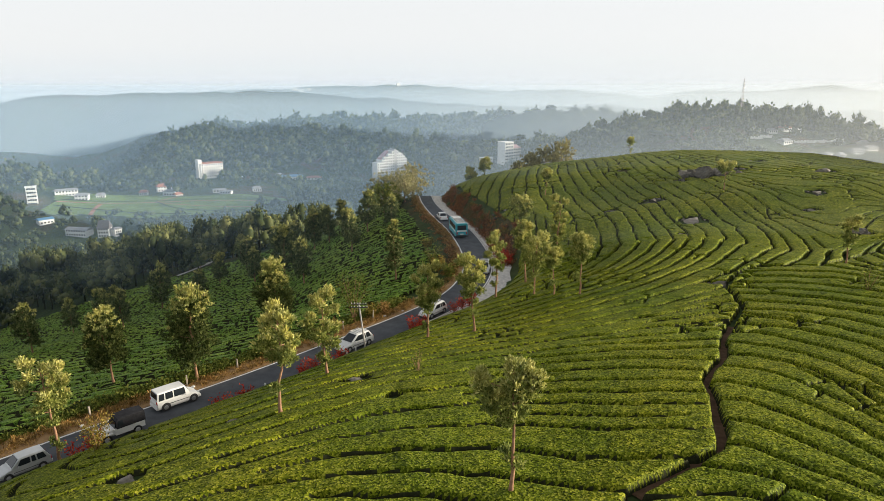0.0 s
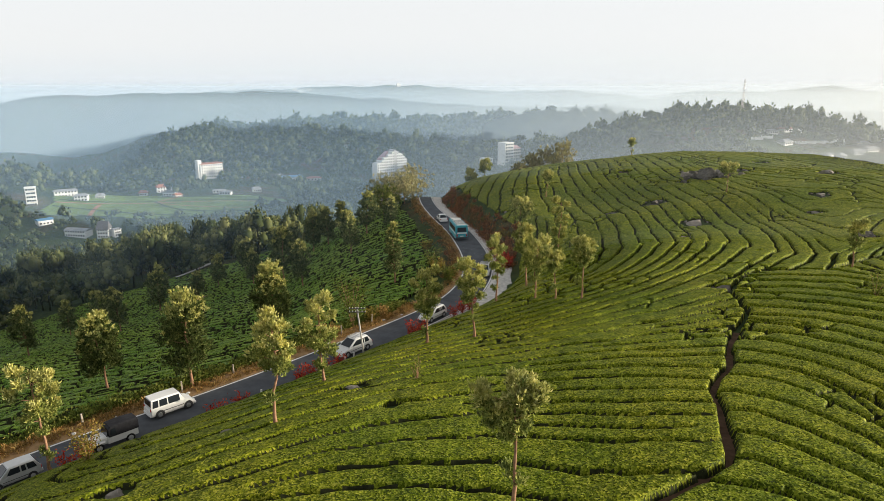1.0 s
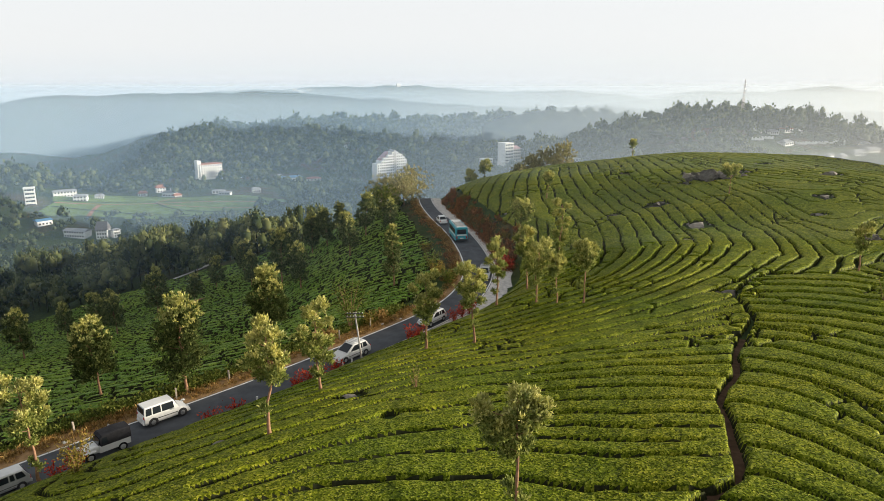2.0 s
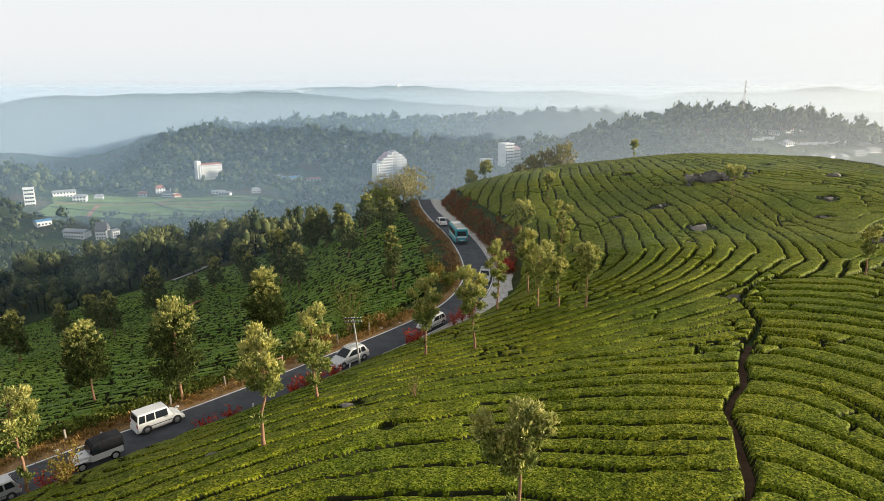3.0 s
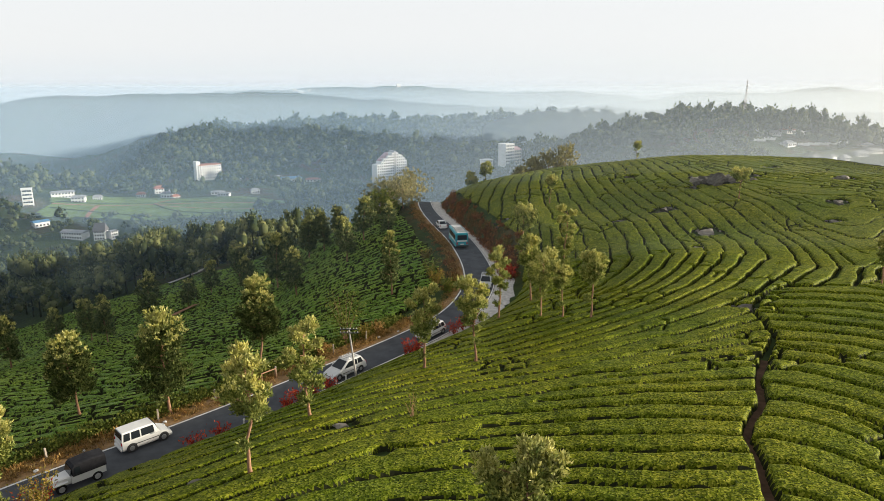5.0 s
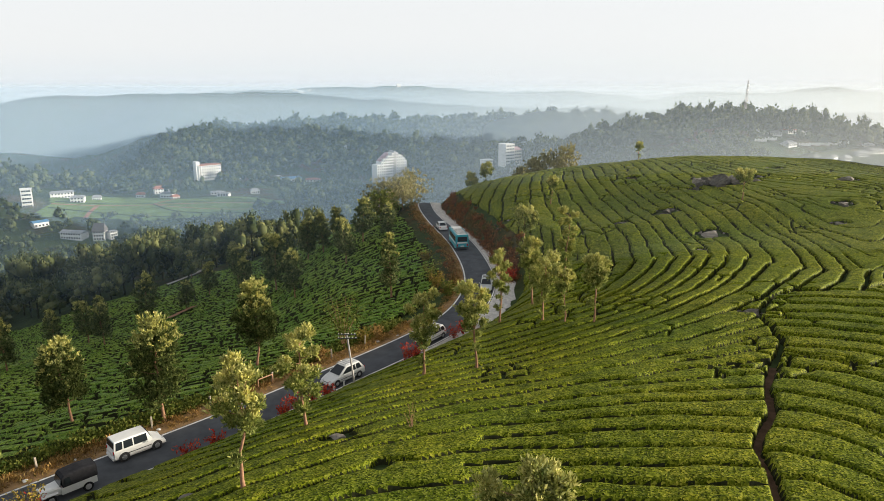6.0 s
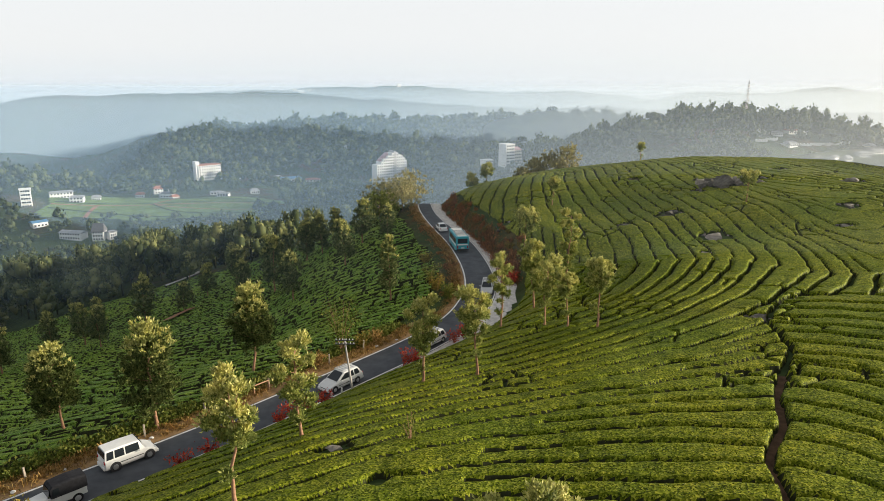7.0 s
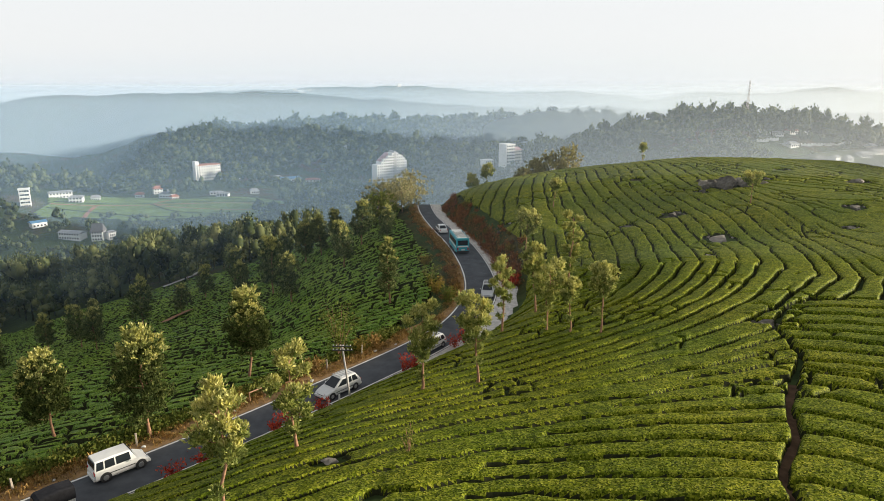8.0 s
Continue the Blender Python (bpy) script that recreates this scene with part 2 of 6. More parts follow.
GROUND = ground_material()
ASPHALT = plain("asphalt", (0.092, 0.098, 0.108), 0.85, vary=0.25, scale=0.6, bump=0.15)
DIRT_VERGE = plain("dirt_verge", (0.34, 0.215, 0.105), 0.95, vary=0.4, scale=1.1, bump=0.5)
GRAVEL = plain("gravel", (0.60, 0.57, 0.53), 0.95, vary=0.3, scale=1.6, bump=0.4)
LINE_PAINT = plain("line_paint", (0.80, 0.78, 0.74), 0.7, vary=0.2, scale=1.0)
BARK = plain("bark", (0.29, 0.165, 0.10), 0.9, vary=0.4, scale=4.0, bump=0.6)
OAK_LEAF = leafy("silver_oak_leaf", (0.10, 0.135, 0.035), (0.27, 0.315, 0.09), (0.50, 0.51, 0.18), 1.1)
# pale young leaf for crown tops, with sunlight put into the colour
SUNLIT_FLUSH_LEAF = leafy("sunlit_young_oak_leaf", (0.25, 0.265, 0.07), (0.50, 0.495, 0.17), (0.72, 0.68, 0.32), 1.1)
WOOD_LEAF = leafy("woodland_leaf", (0.028, 0.045, 0.022), (0.065, 0.09, 0.042), (0.14, 0.165, 0.08), 0.35)


def tea_material(name, old, mid, young, tip):
    """Clipped tea: a mat of small leaves, young ones yellow-green, old ones dark, with patches over the slope."""
    m, nodes, links, b = material(name, 0.6)
    b.inputs["Specular IOR Level"].default_value = 0.03
    cells = nodes.new("ShaderNodeTexVoronoi")
    cells.inputs["Scale"].default_value = 11.0
    where = nodes.new("ShaderNodeTexCoord")
    links.new(where.outputs["Object"], cells.inputs["Vector"])
    shade = nodes.new("ShaderNodeSeparateColor")
    links.new(cells.outputs["Color"], shade.inputs[0])
    twig, patch = noise_tex(nodes, links, 1.7, 4, 0.6), noise_tex(nodes, links, 0.09, 3)
    c = ramp(nodes, links, shade.outputs[0], [(0.0, old), (0.35, mid), (0.72, young), (1.0, tip)])
    t = ramp(nodes, links, twig.outputs["Fac"], [(0.3, (0.62, 0.68, 0.7)), (0.7, (1.25, 1.2, 1.1))])
    p = ramp(nodes, links, patch.outputs["Fac"], [(0.35, (0.78, 0.88, 0.85)), (0.65, (1.18, 1.1, 1.0))])
    col = mixed(nodes, links, 1.0, mixed(nodes, links, 1.0, c.outputs["Color"], t.outputs["Color"], "MULTIPLY"), p.outputs["Color"], "MULTIPLY")
    links.new(col, b.inputs["Base Color"])
    bumped(nodes, links, b, cells.outputs["Distance"], 0.5, 0.05)
    return m


TEA = tea_material("tea_leaf", (0.022, 0.034, 0.003), (0.088, 0.113, 0.007), (0.165, 0.192, 0.013), (0.31, 0.315, 0.045))
OLD_TEA = tea_material("old_tea_leaf", (0.038, 0.08, 0.015), (0.115, 0.19, 0.03), (0.195, 0.29, 0.05), (0.30, 0.40, 0.085))
# dark stem colour, also laid low on the hedges as the lanes' shade
LANE_SHADE_AND_STEMS = plain("lane_shade_and_stems", (0.027, 0.030, 0.012), 0.95, vary=0.4, scale=6.0, bump=0.6)
# darker oak leaf for full crowns, their shade put into the colour
SHADED_OAK_LEAF = leafy("shaded_oak_leaf", (0.03, 0.045, 0.015), (0.085, 0.115, 0.035), (0.21, 0.24, 0.09), 1.0)
SPRIG = leafy("tea_sprig", (0.035, 0.052, 0.005), (0.075, 0.098, 0.008), (0.145, 0.165, 0.02), 1.5)
NEAR_WOOD_LEAF = leafy("slope_wood_leaf", (0.036, 0.052, 0.024), (0.105, 0.13, 0.055), (0.23, 0.24, 0.11), 0.12)
# greyer, paler oak leaf for far trees, haze put into the colour
HAZED_OAK_LEAF = leafy("hazed_oak_leaf", (0.05, 0.075, 0.035), (0.13, 0.17, 0.07), (0.32, 0.35, 0.17), 1.0)
WHITE_WALL = plain("white_plaster", (0.80, 0.80, 0.79), 0.8, vary=0.06, scale=0.2)

# ---- the ground, one sheet to the horizon ----
def graded(lo, hi, fine, out_lo, out_hi, grow=1.13):
    inner = list(np.arange(lo, hi + 1e-6, fine))
    a, d, left = lo, fine, []
    while a > out_lo:
        d *= grow
        a -= d
        left.append(a)
    b, d, right = hi, fine, []
    while b < out_hi:
        d *= grow
        b += d
        right.append(b)
    return np.array(left[::-1] + inner + right)


def build_ground():
    gx, gy = graded(-60, 80, 1.0, -4600, 4600, 1.09), graded(10, 175, 1.0, -3000, 4700, 1.06)
    x, y = np.meshgrid(gx, gy)
    z = land(x.ravel(), y.ravel())
    d, _ = road_side(x.ravel(), y.ravel())
    z = z - 0.10 * (np.abs(d) < ROAD_HALF + 0.3)
    ob = mesh_ob("ground", np.stack([x.ravel(), y.ravel(), z], 1), grid_faces(len(gx), len(gy)), GROUND, smooth=True)
    return tagged(ob, "brown soil and grass of tea hills falling to a wide valley", "ground", kind="structure")


build_ground()


def ribbon(d0, d1, z0, z1=None, cuts=1, a0=0.0, a1=1e9, every=1.0):
    """A strip along the road between two distances from its middle."""
    seg = np.linalg.norm(np.diff(ROAD, axis=0), axis=1)
    run = np.r_[0, np.cumsum(seg)]
    s = np.arange(max(a0, 0), min(a1, run[-1]), every)
    px, py = np.interp(s, run, ROAD[:, 0]), np.interp(s, run, ROAD[:, 1])
    tx, ty = np.gradient(px), np.gradient(py)
    n = np.hypot(tx, ty)
    nx, ny = ty / n, -tx / n
    d = np.linspace(0, 1, cuts + 1)[None]
    d0, d1 = (np.broadcast_to(np.asarray(v(px, py) if callable(v) else v, float), px.shape)[:, None] for v in (d0, d1))
    dd = d0 + (d1 - d0) * d
    z = z0 + ((z1 if z1 is not None else z0) - z0) * d + 0 * dd
    fall = -np.minimum(0.014 * np.maximum(py - 160, 0) ** 2, 16)
    v = np.stack([px[:, None] + nx[:, None] * dd, py[:, None] + ny[:, None] * dd, z + fall[:, None]], -1)
    return v.reshape(-1, 3), grid_faces(cuts + 1, len(s))


def build_road():
    v, f = ribbon(-ROAD_HALF, ROAD_HALF, 0.03, cuts=8)
    v[:, 2] += 0.05 * (1 - ((np.tile(np.linspace(-1, 1, 9), len(v) // 9)) ** 2))
    road = tagged(mesh_ob("road", v, f, ASPHALT, smooth=True), "worn grey two-lane asphalt road winding past the tea hill", "road", kind="structure")
    spread = lambda x, y: 1.3 * step(122, 150, y)  # gravel strewn over the asphalt towards the rise  # noqa: E731
    for name, a, b, up in (("edge_line", -ROAD_HALF + 0.08, -ROAD_HALF + 0.28, 0.046), ("edge_line", lambda x, y: ROAD_HALF - 0.26 - spread(x, y), lambda x, y: ROAD_HALF - 0.10 - spread(x, y), 0.096)):
        v, f = ribbon(a, b, up)
        mesh_ob(name, v, f, LINE_PAINT, road, "white painted edge line")
    v, f = ribbon(lambda x, y: ROAD_HALF - 0.02 - spread(x, y), lambda x, y: ROAD_HALF + shoulder(x, y) + 0.1, 0.088, 0.03, cuts=4)
    w, q = ribbon(lambda x, y: -ROAD_HALF - (1.7 + 1.7 * wave(x, y, 5.0, 61)) * (1 - 0.7 * step(78, 92, y)), -ROAD_HALF + 0.02, 0.022, cuts=8)
    w[:, 2] = np.minimum(w[:, 2], land(w[:, 0], w[:, 1]) + 0.10)
    tagged(mesh_ob("dirt_verge", w, q, DIRT_VERGE, smooth=True), "orange-brown bare earth verge along the asphalt", "verge", kind="structure")
    tagged(mesh_ob("gravel_verge", v, f, GRAVEL), "pale dusty gravel verge beside the asphalt", "verge", kind="structure")


build_road()

# ---- haze in the valley: flat see-through sheets with its pale tint put in as colour ----
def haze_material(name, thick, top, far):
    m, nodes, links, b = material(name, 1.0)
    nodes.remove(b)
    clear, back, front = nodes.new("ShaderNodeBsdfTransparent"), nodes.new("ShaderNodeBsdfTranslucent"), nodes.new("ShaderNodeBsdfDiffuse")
    # tint painted in: blue on the left, paler right as if sunlit
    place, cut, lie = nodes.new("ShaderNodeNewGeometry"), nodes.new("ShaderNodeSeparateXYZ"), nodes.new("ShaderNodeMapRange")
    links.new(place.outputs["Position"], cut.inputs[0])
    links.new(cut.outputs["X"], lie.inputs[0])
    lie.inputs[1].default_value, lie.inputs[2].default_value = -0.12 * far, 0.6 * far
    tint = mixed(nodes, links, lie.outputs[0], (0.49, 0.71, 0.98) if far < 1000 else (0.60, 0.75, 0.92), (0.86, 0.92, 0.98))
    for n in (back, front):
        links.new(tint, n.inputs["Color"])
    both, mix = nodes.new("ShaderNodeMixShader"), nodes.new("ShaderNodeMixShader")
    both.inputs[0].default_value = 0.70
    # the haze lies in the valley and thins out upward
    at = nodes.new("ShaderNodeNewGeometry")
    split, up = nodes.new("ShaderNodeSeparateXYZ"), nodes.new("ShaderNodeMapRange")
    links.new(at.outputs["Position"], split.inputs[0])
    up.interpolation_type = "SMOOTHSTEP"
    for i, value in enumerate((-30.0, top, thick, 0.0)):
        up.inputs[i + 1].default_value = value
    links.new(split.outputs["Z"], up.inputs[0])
    thicker, amount = nodes.new("ShaderNodeMapRange"), nodes.new("ShaderNodeMath")  # and denser on the right, to brighten the sun's side
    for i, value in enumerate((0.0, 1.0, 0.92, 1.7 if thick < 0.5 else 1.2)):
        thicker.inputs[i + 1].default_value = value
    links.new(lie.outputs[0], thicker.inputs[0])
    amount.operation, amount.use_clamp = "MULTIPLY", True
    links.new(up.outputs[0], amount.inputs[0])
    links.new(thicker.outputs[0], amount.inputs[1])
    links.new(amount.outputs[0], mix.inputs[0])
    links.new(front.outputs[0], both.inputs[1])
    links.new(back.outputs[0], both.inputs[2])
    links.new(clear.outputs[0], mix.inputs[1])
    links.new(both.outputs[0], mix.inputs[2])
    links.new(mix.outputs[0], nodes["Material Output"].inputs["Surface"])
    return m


# one upright sheet, coloured to stand in for haze in the air
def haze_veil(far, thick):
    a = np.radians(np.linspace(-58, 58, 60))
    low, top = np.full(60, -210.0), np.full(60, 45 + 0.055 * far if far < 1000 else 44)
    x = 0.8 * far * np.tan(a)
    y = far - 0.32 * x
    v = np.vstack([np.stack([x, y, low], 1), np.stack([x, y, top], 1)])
    ob = mesh_ob("haze_sheet", v, grid_faces(60, 2), haze_material("haze", thick, top[0], far), smooth=True)
    tagged(ob, "flat tinted see-through sheet standing in for valley haze", "haze", kind="structure")


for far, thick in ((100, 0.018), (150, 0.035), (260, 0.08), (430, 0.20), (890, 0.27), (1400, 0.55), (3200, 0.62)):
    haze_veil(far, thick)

# ---- tea: clipped hedges in rows, with narrow lanes between ----
# row number as a polynomial of the place: middle, size, degree, factors
FIELDS = {
    "spur": (12, 58, 35, 6, 9.686, [-16.708, -8.875, 12.299, 20.59, -2.272, -6.954, 5.571, 14.702, -14.132, -41.754, -9.334, 5.546, -0.294, 17.034, 33.227, -4.084, 11.507, 2.32, 0.958,
                                    20.597, -1.931, -15.028, -13.145, -9.789, -4.306, -15.657, 18.015]),
    "shoulder": (30, 48, 24, 5, 6.38, [-6.286, -7.111, 4.009, 3.833, -5.522, -7.282, 9.54, -6.059, -7.323, 12.861, -2.549, -5.109, 21.147, -6.292, 10.611, -14.894, -0.677, -8.896, 8.327, -16.26]),
    "crest": (38, 115, 40, 6, 7.113, [0.942, -0.008, -4.345, 1.118, 2.055, -0.227, 18.658, -0.575, -2.674, 2.668, 1.873, 1.66, -5.497, -2.885, 0.669, 13.11, -3.162, -23.613, 11.374, 9.729,
                                      2.829, -3.148, 5.618, 6.469, 22.267, -7.627, 8.168]),
}
FOOTPATH = [(4, 18), (8.8, 25.9), (13.9, 29.2), (14.9, 31.3), (15.3, 32.8), (16.2, 35.6), (16.8, 38.3), (17.7, 39.9), (20.1, 43.3), (21.8, 47.4), (24.1, 51.3), (26.8, 55.2), (27.4, 58.5),
            (28, 62), (32.2, 67.6), (35.8, 68.6), (40.5, 67.6), (44.1, 69.6), (46.6, 71.1), (52, 74), (62, 79), (90, 88)]
SEAM = [(7, 98), (14, 93.5), (19, 90.5), (22, 90), (24.4, 88.8), (27.7, 88), (30.8, 87.1), (33, 86.6), (36.7, 85.1), (38.3, 82.4), (39.9, 79.1), (41, 77.6), (42.4, 76.2), (45.4, 75.4),
        (48.8, 75), (53, 77), (62, 82), (95, 93)]
# bare patches in the tea: place and radius
GAPS = [(50, 124.4, 4.2), (57, 128.5, 3.2), (44.5, 121, 1.6), (36.1, 110.8, 2.4), (38.5, 98.4, 2.6), (34, 90.5, 1.3), (28.1, 63.3, 1.3), (54.5, 82.9, 1.8),
        (55.7, 97.1, 1.4), (28.5, 108.2, 1.5), (10.5, 121.5, 2.0), (-16.7, 30.4, 1.1), (-6.2, 43.6, 1.1), (-3.1, 38.6, 1.0), (71, 121, 2.6), (60, 104, 1.8),
        (38, 136, 1.8), (66, 137, 2.0), (22, 137, 1.2)]


def line_side(x, y, line):
    best, side = np.full(x.shape, 1e12), np.zeros(x.shape)
    for (ax, ay), (bx, by) in zip(line[:-1], line[1:]):
        dx, dy = bx - ax, by - ay
        u = np.clip(((x - ax) * dx + (y - ay) * dy) / (dx * dx + dy * dy), 0, 1)
        ex, ey = x - ax - u * dx, y - ay - u * dy
        d = ex * ex + ey * ey
        near = d < best
        best, side = np.where(near, d, best), np.where(near, np.sign(dy * ex - dx * ey), side)
    return np.sqrt(best), side


def row_number(x, y, field):
    cx, cy, size, degree, first, factors = FIELDS[field]
    u, v = (x - cx) / size, (y - cy) / size
    s, k = np.full_like(u, first), 0
    for i in range(degree + 1):
        for j in range(degree + 1 - i):
            if i + j:
                s = s + factors[k] * u**i * v**j
                k += 1
    return s


def hill_rows(x, y, field):
    """The row number over the hill. Rows bend where crest and spur meet: sharply along the seam, in round turns past its end."""
    if field == "shoulder":
        return lambda a, b: row_number(a, b, field)
    d, side = line_side(x, y, SEAM)
    w = step(-1, 1, d * side / (0.35 + 3.0 * step(33, 41, x)))
    return lambda a, b: w * row_number(a, b, "spur") + (1 - w) * row_number(a, b, "crest")


def valley_rows(x, y):
    return (y * 0.99 - 0.10 * x + 5.0 * np.sin(x * 0.035 + 0.6) + 2.2 * np.sin(x * 0.09 - y * 0.03)) / 1.9


def rows_and_lanes(x, y, number, seed, wide=2.3):
    """How far a place lies from the nearest lane, in metres, and the key of its row. Where rows spread, new ones come in between."""
    e = 0.05
    g = np.hypot(number(x + e, y) - number(x - e, y), number(x, y + e) - number(x, y - e)) / (2 * e)
    n = 2.0 ** np.round(np.log2(np.clip(1 / np.maximum(g, 1e-3), 0.6, 9) / wide))
    shift = 0.4 if seed == 31 else 0.22
    wob = lambda a, b: number(a, b) * n + shift * (wave(a, b, 3.4, seed) - 0.5) + 0.10 * (wave(a, b, 1.1, seed + 1) - 0.5)  # noqa: E731
    t = wob(x, y)
    row = np.floor(t)
    f = t - row
    steep = np.hypot(wob(x + e, y) - wob(x - e, y), wob(x, y + e) - wob(x, y - e)) / (2 * e)
    lane = np.minimum(f, 1 - f) / np.maximum(steep, 1e-3) + 2 * np.maximum(0.2 - steep, 0)
    return lane, row + 1000 * np.log2(n)


def bush_breaks(x, y, row, seed, spacing=4.6):
    """Distance to the break between two neighbouring bushes of one row."""
    ci, cj = np.floor(x / spacing), np.floor(y / spacing)
    f1, f2, q1, q2 = np.full(x.shape, 1e9), np.full(x.shape, 1e9), np.zeros(x.shape, complex), np.zeros(x.shape, complex)
    for di in (-1, 0, 1):
        for dj in (-1, 0, 1):
            for k in (0, 1):
                i, j = ci + di, cj + dj
                px = (i + lattice(i, j, seed + 7 * k)) * spacing
                py = (j + lattice(i, j, seed + 7 * k + 3)) * spacing
                shift = (lattice(row, i * 0 + k, seed) - 0.5) * spacing
                d = np.hypot(x - px - shift, y - py)
                p = px + shift + 1j * py
                first, second = d < f1, (d >= f1) & (d < f2)
                f2, q2 = np.where(first, f1, np.where(second, d, f2)), np.where(first, q1, np.where(second, p, q2))
                f1, q1 = np.where(first, d, f1), np.where(first, p, q1)
    apart = np.abs(q2 - q1)
    return np.where(apart < 0.7, 9.0, (f2**2 - f1**2) / (2 * np.maximum(apart, 0.7)))


def canopy(x, y, field):
    """Height of the clipped tea over the ground, and nothing in the lanes."""
    if field == "valley":
        lane, row = rows_and_lanes(x, y, valley_rows, 31, 1.9)
    else:
        lane, row = rows_and_lanes(x, y, hill_rows(x, y, field), 14 if field != "shoulder" else 19, 2.25)
    cut = bush_breaks(x, y, row, 3, 3.4 if field == "valley" else 4.2)
    # some lanes close for a stretch, and most breaks are shallow
    open_lane = 0.84 + 0.16 * step(0.14, 0.30, wave(x, y, 3.5, 71))
    open_cut = step(0.52, 0.74, wave(x, y, 5.0, 72)) * (1 - 0.85 * step(52, 46, y) * step(10, 3, x)) if field != "valley" else 1.0
    width = (0.035 if field == "crest" else 0.065) + 0.06 * wave(x, y, 2.0, 73) + (0.0 if field == "crest" else 0.08 * step(38, 48, y) * step(92, 70, y))
    if field == "valley":
        width = width * 0.8 + 0.03
    lane = np.maximum(lane - width, 0) + 0.22 * (1 - open_lane)
    cut = np.maximum(cut - 0.06, 0) + 0.35 * (1 - open_cut)
    near = np.minimum(lane, cut)
    if field in ("spur", "shoulder"):
        d, side = line_side(x, y, FOOTPATH)
        worn = 0.20 + 0.2 * (wave(x, y, 1.2, 9) - 0.5)
        worn = np.where(x > 27, 0.14, worn)
        near = np.minimum(near, np.maximum(d - worn, 0))
    if field in ("spur", "crest"):
        d, side = line_side(x, y, SEAM)
        near = np.minimum(near, np.where(x < 37.5, np.maximum(d - 0.15, 0), 9.0))
    body = 1 - np.exp(-(near / (0.07 if field == "crest" else 0.085)) ** 1.6)
    high = (0.62 if field == 'valley' else 0.46 if field == 'crest' else 0.72 - 0.28 * step(14, 4, x)) + 0.10 * (wave(x, y, 1.6, 41) - 0.5) + 0.10 * (lattice(row, row * 0, 5) - 0.5) - 0.03 * np.exp(-near / 0.3)
    leaf = 0.05 * (wave(x, y, 0.35, 42) - 0.5) + 0.03 * (wave(x, y, 0.19, 43) - 0.5)
    h = high * body + leaf * step(0.15, 0.6, body)
    for gx, gy, r in GAPS:
        d = np.hypot(x - gx, (y - gy) * 1.1) + 0.9 * (wave(x, y, 1.0, 44) - 0.5)
        h = h * step(0.72 * r, 1.0 * r, d)
    return h


def tea_patch(name, field, x0, x1, y0, y1, cell, keep, label, leaf=None):
    gx, gy = np.arange(x0, x1, cell), np.arange(y0, y1, cell)
    x, y = (a.ravel() for a in np.meshgrid(gx, gy))
    inside = keep(x, y)
    h = np.full(x.shape, -0.3)
    h[inside] = canopy(x[inside], y[inside], field)
    z = np.full(x.shape, 0.0)
    z[inside] = land(x[inside], y[inside]) + np.where(h[inside] > 0.06, h[inside], -0.12)
    f = grid_faces(len(gx), len(gy))
    f = f[(h > 0.06)[f].any(1) & inside[f].all(1)]
    used = np.unique(f)
    to = np.full(len(x), -1)
    to[used] = np.arange(len(used))
    ob = mesh_ob(name, np.stack([x, y, z], 1)[used], to[f], leaf or TEA, smooth=True)
    ob.data.materials.append(LANE_SHADE_AND_STEMS)  # woody frame under the plucked table, its dark colour also painting lane shade
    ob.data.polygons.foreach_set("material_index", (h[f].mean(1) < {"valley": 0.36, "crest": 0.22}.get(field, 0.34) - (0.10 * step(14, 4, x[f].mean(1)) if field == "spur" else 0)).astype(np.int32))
    return tagged(ob, label, "tea bushes", kind="stuff")


def spur_side(x, y):
    d, _ = road_side(x, y)
    edge = ROAD_HALF + shoulder(x, y) + 0.7 + 0.6 * wave(x, y, 3, 50) + 1.9 * step(96, 106, y)
    return d > edge


def on_spur(x, y):
    return spur_side(x, y) & (line_side(x, y, FOOTPATH)[1] <= 0) & (line_side(x, y, SEAM)[1] > 0)


def on_shoulder(x, y):
    return spur_side(x, y) & (line_side(x, y, FOOTPATH)[1] > 0) & (line_side(x, y, SEAM)[1] > 0)


def on_crest(x, y):
    return spur_side(x, y) & (line_side(x, y, SEAM)[1] <= 0)


def in_valley(x, y):
    d, _ = road_side(x, y)
    q = -d - ROAD_HALF
    return (q > 3.4 + 1.5 * wave(x, y, 5, 51)) & (q < 150 + 14 * wave(x, y, 20, 52)) & (x > -0.72 * y - 12) & (y < 186 + 12 * wave(x, y, 15, 53))


def build_footpath():
    line = smooth_line(FOOTPATH[1:11], 3)
    t = np.gradient(line, axis=0)
    t /= np.linalg.norm(t, axis=1)[:, None]
    n = np.stack([-t[:, 1], t[:, 0]], 1)
    v = np.stack([line + n * k for k in (-0.6, -0.2, 0.2, 0.6)], 1).reshape(-1, 2)
    z = land(v[:, 0], v[:, 1]) + 0.05 + 0.03 * wave(v[:, 0], v[:, 1], 0.7, 3)
    ob = mesh_ob("footpath", np.column_stack([v, z]), grid_faces(4, len(line)), EARTH, smooth=True)
    tagged(ob, "narrow trodden brown earth footpath between tea bushes", "footpath", kind="structure")


EARTH = plain("trodden_earth", (0.10, 0.06, 0.036), 0.95, vary=0.35, scale=2.0, bump=0.5)
build_footpath()
NEAR_TEA = "dense bright green clipped tea bushes in curving rows on the slope"
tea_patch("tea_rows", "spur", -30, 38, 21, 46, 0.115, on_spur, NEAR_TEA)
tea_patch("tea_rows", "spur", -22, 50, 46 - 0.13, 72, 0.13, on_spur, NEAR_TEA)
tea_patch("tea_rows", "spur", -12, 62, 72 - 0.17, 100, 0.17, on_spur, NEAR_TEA)
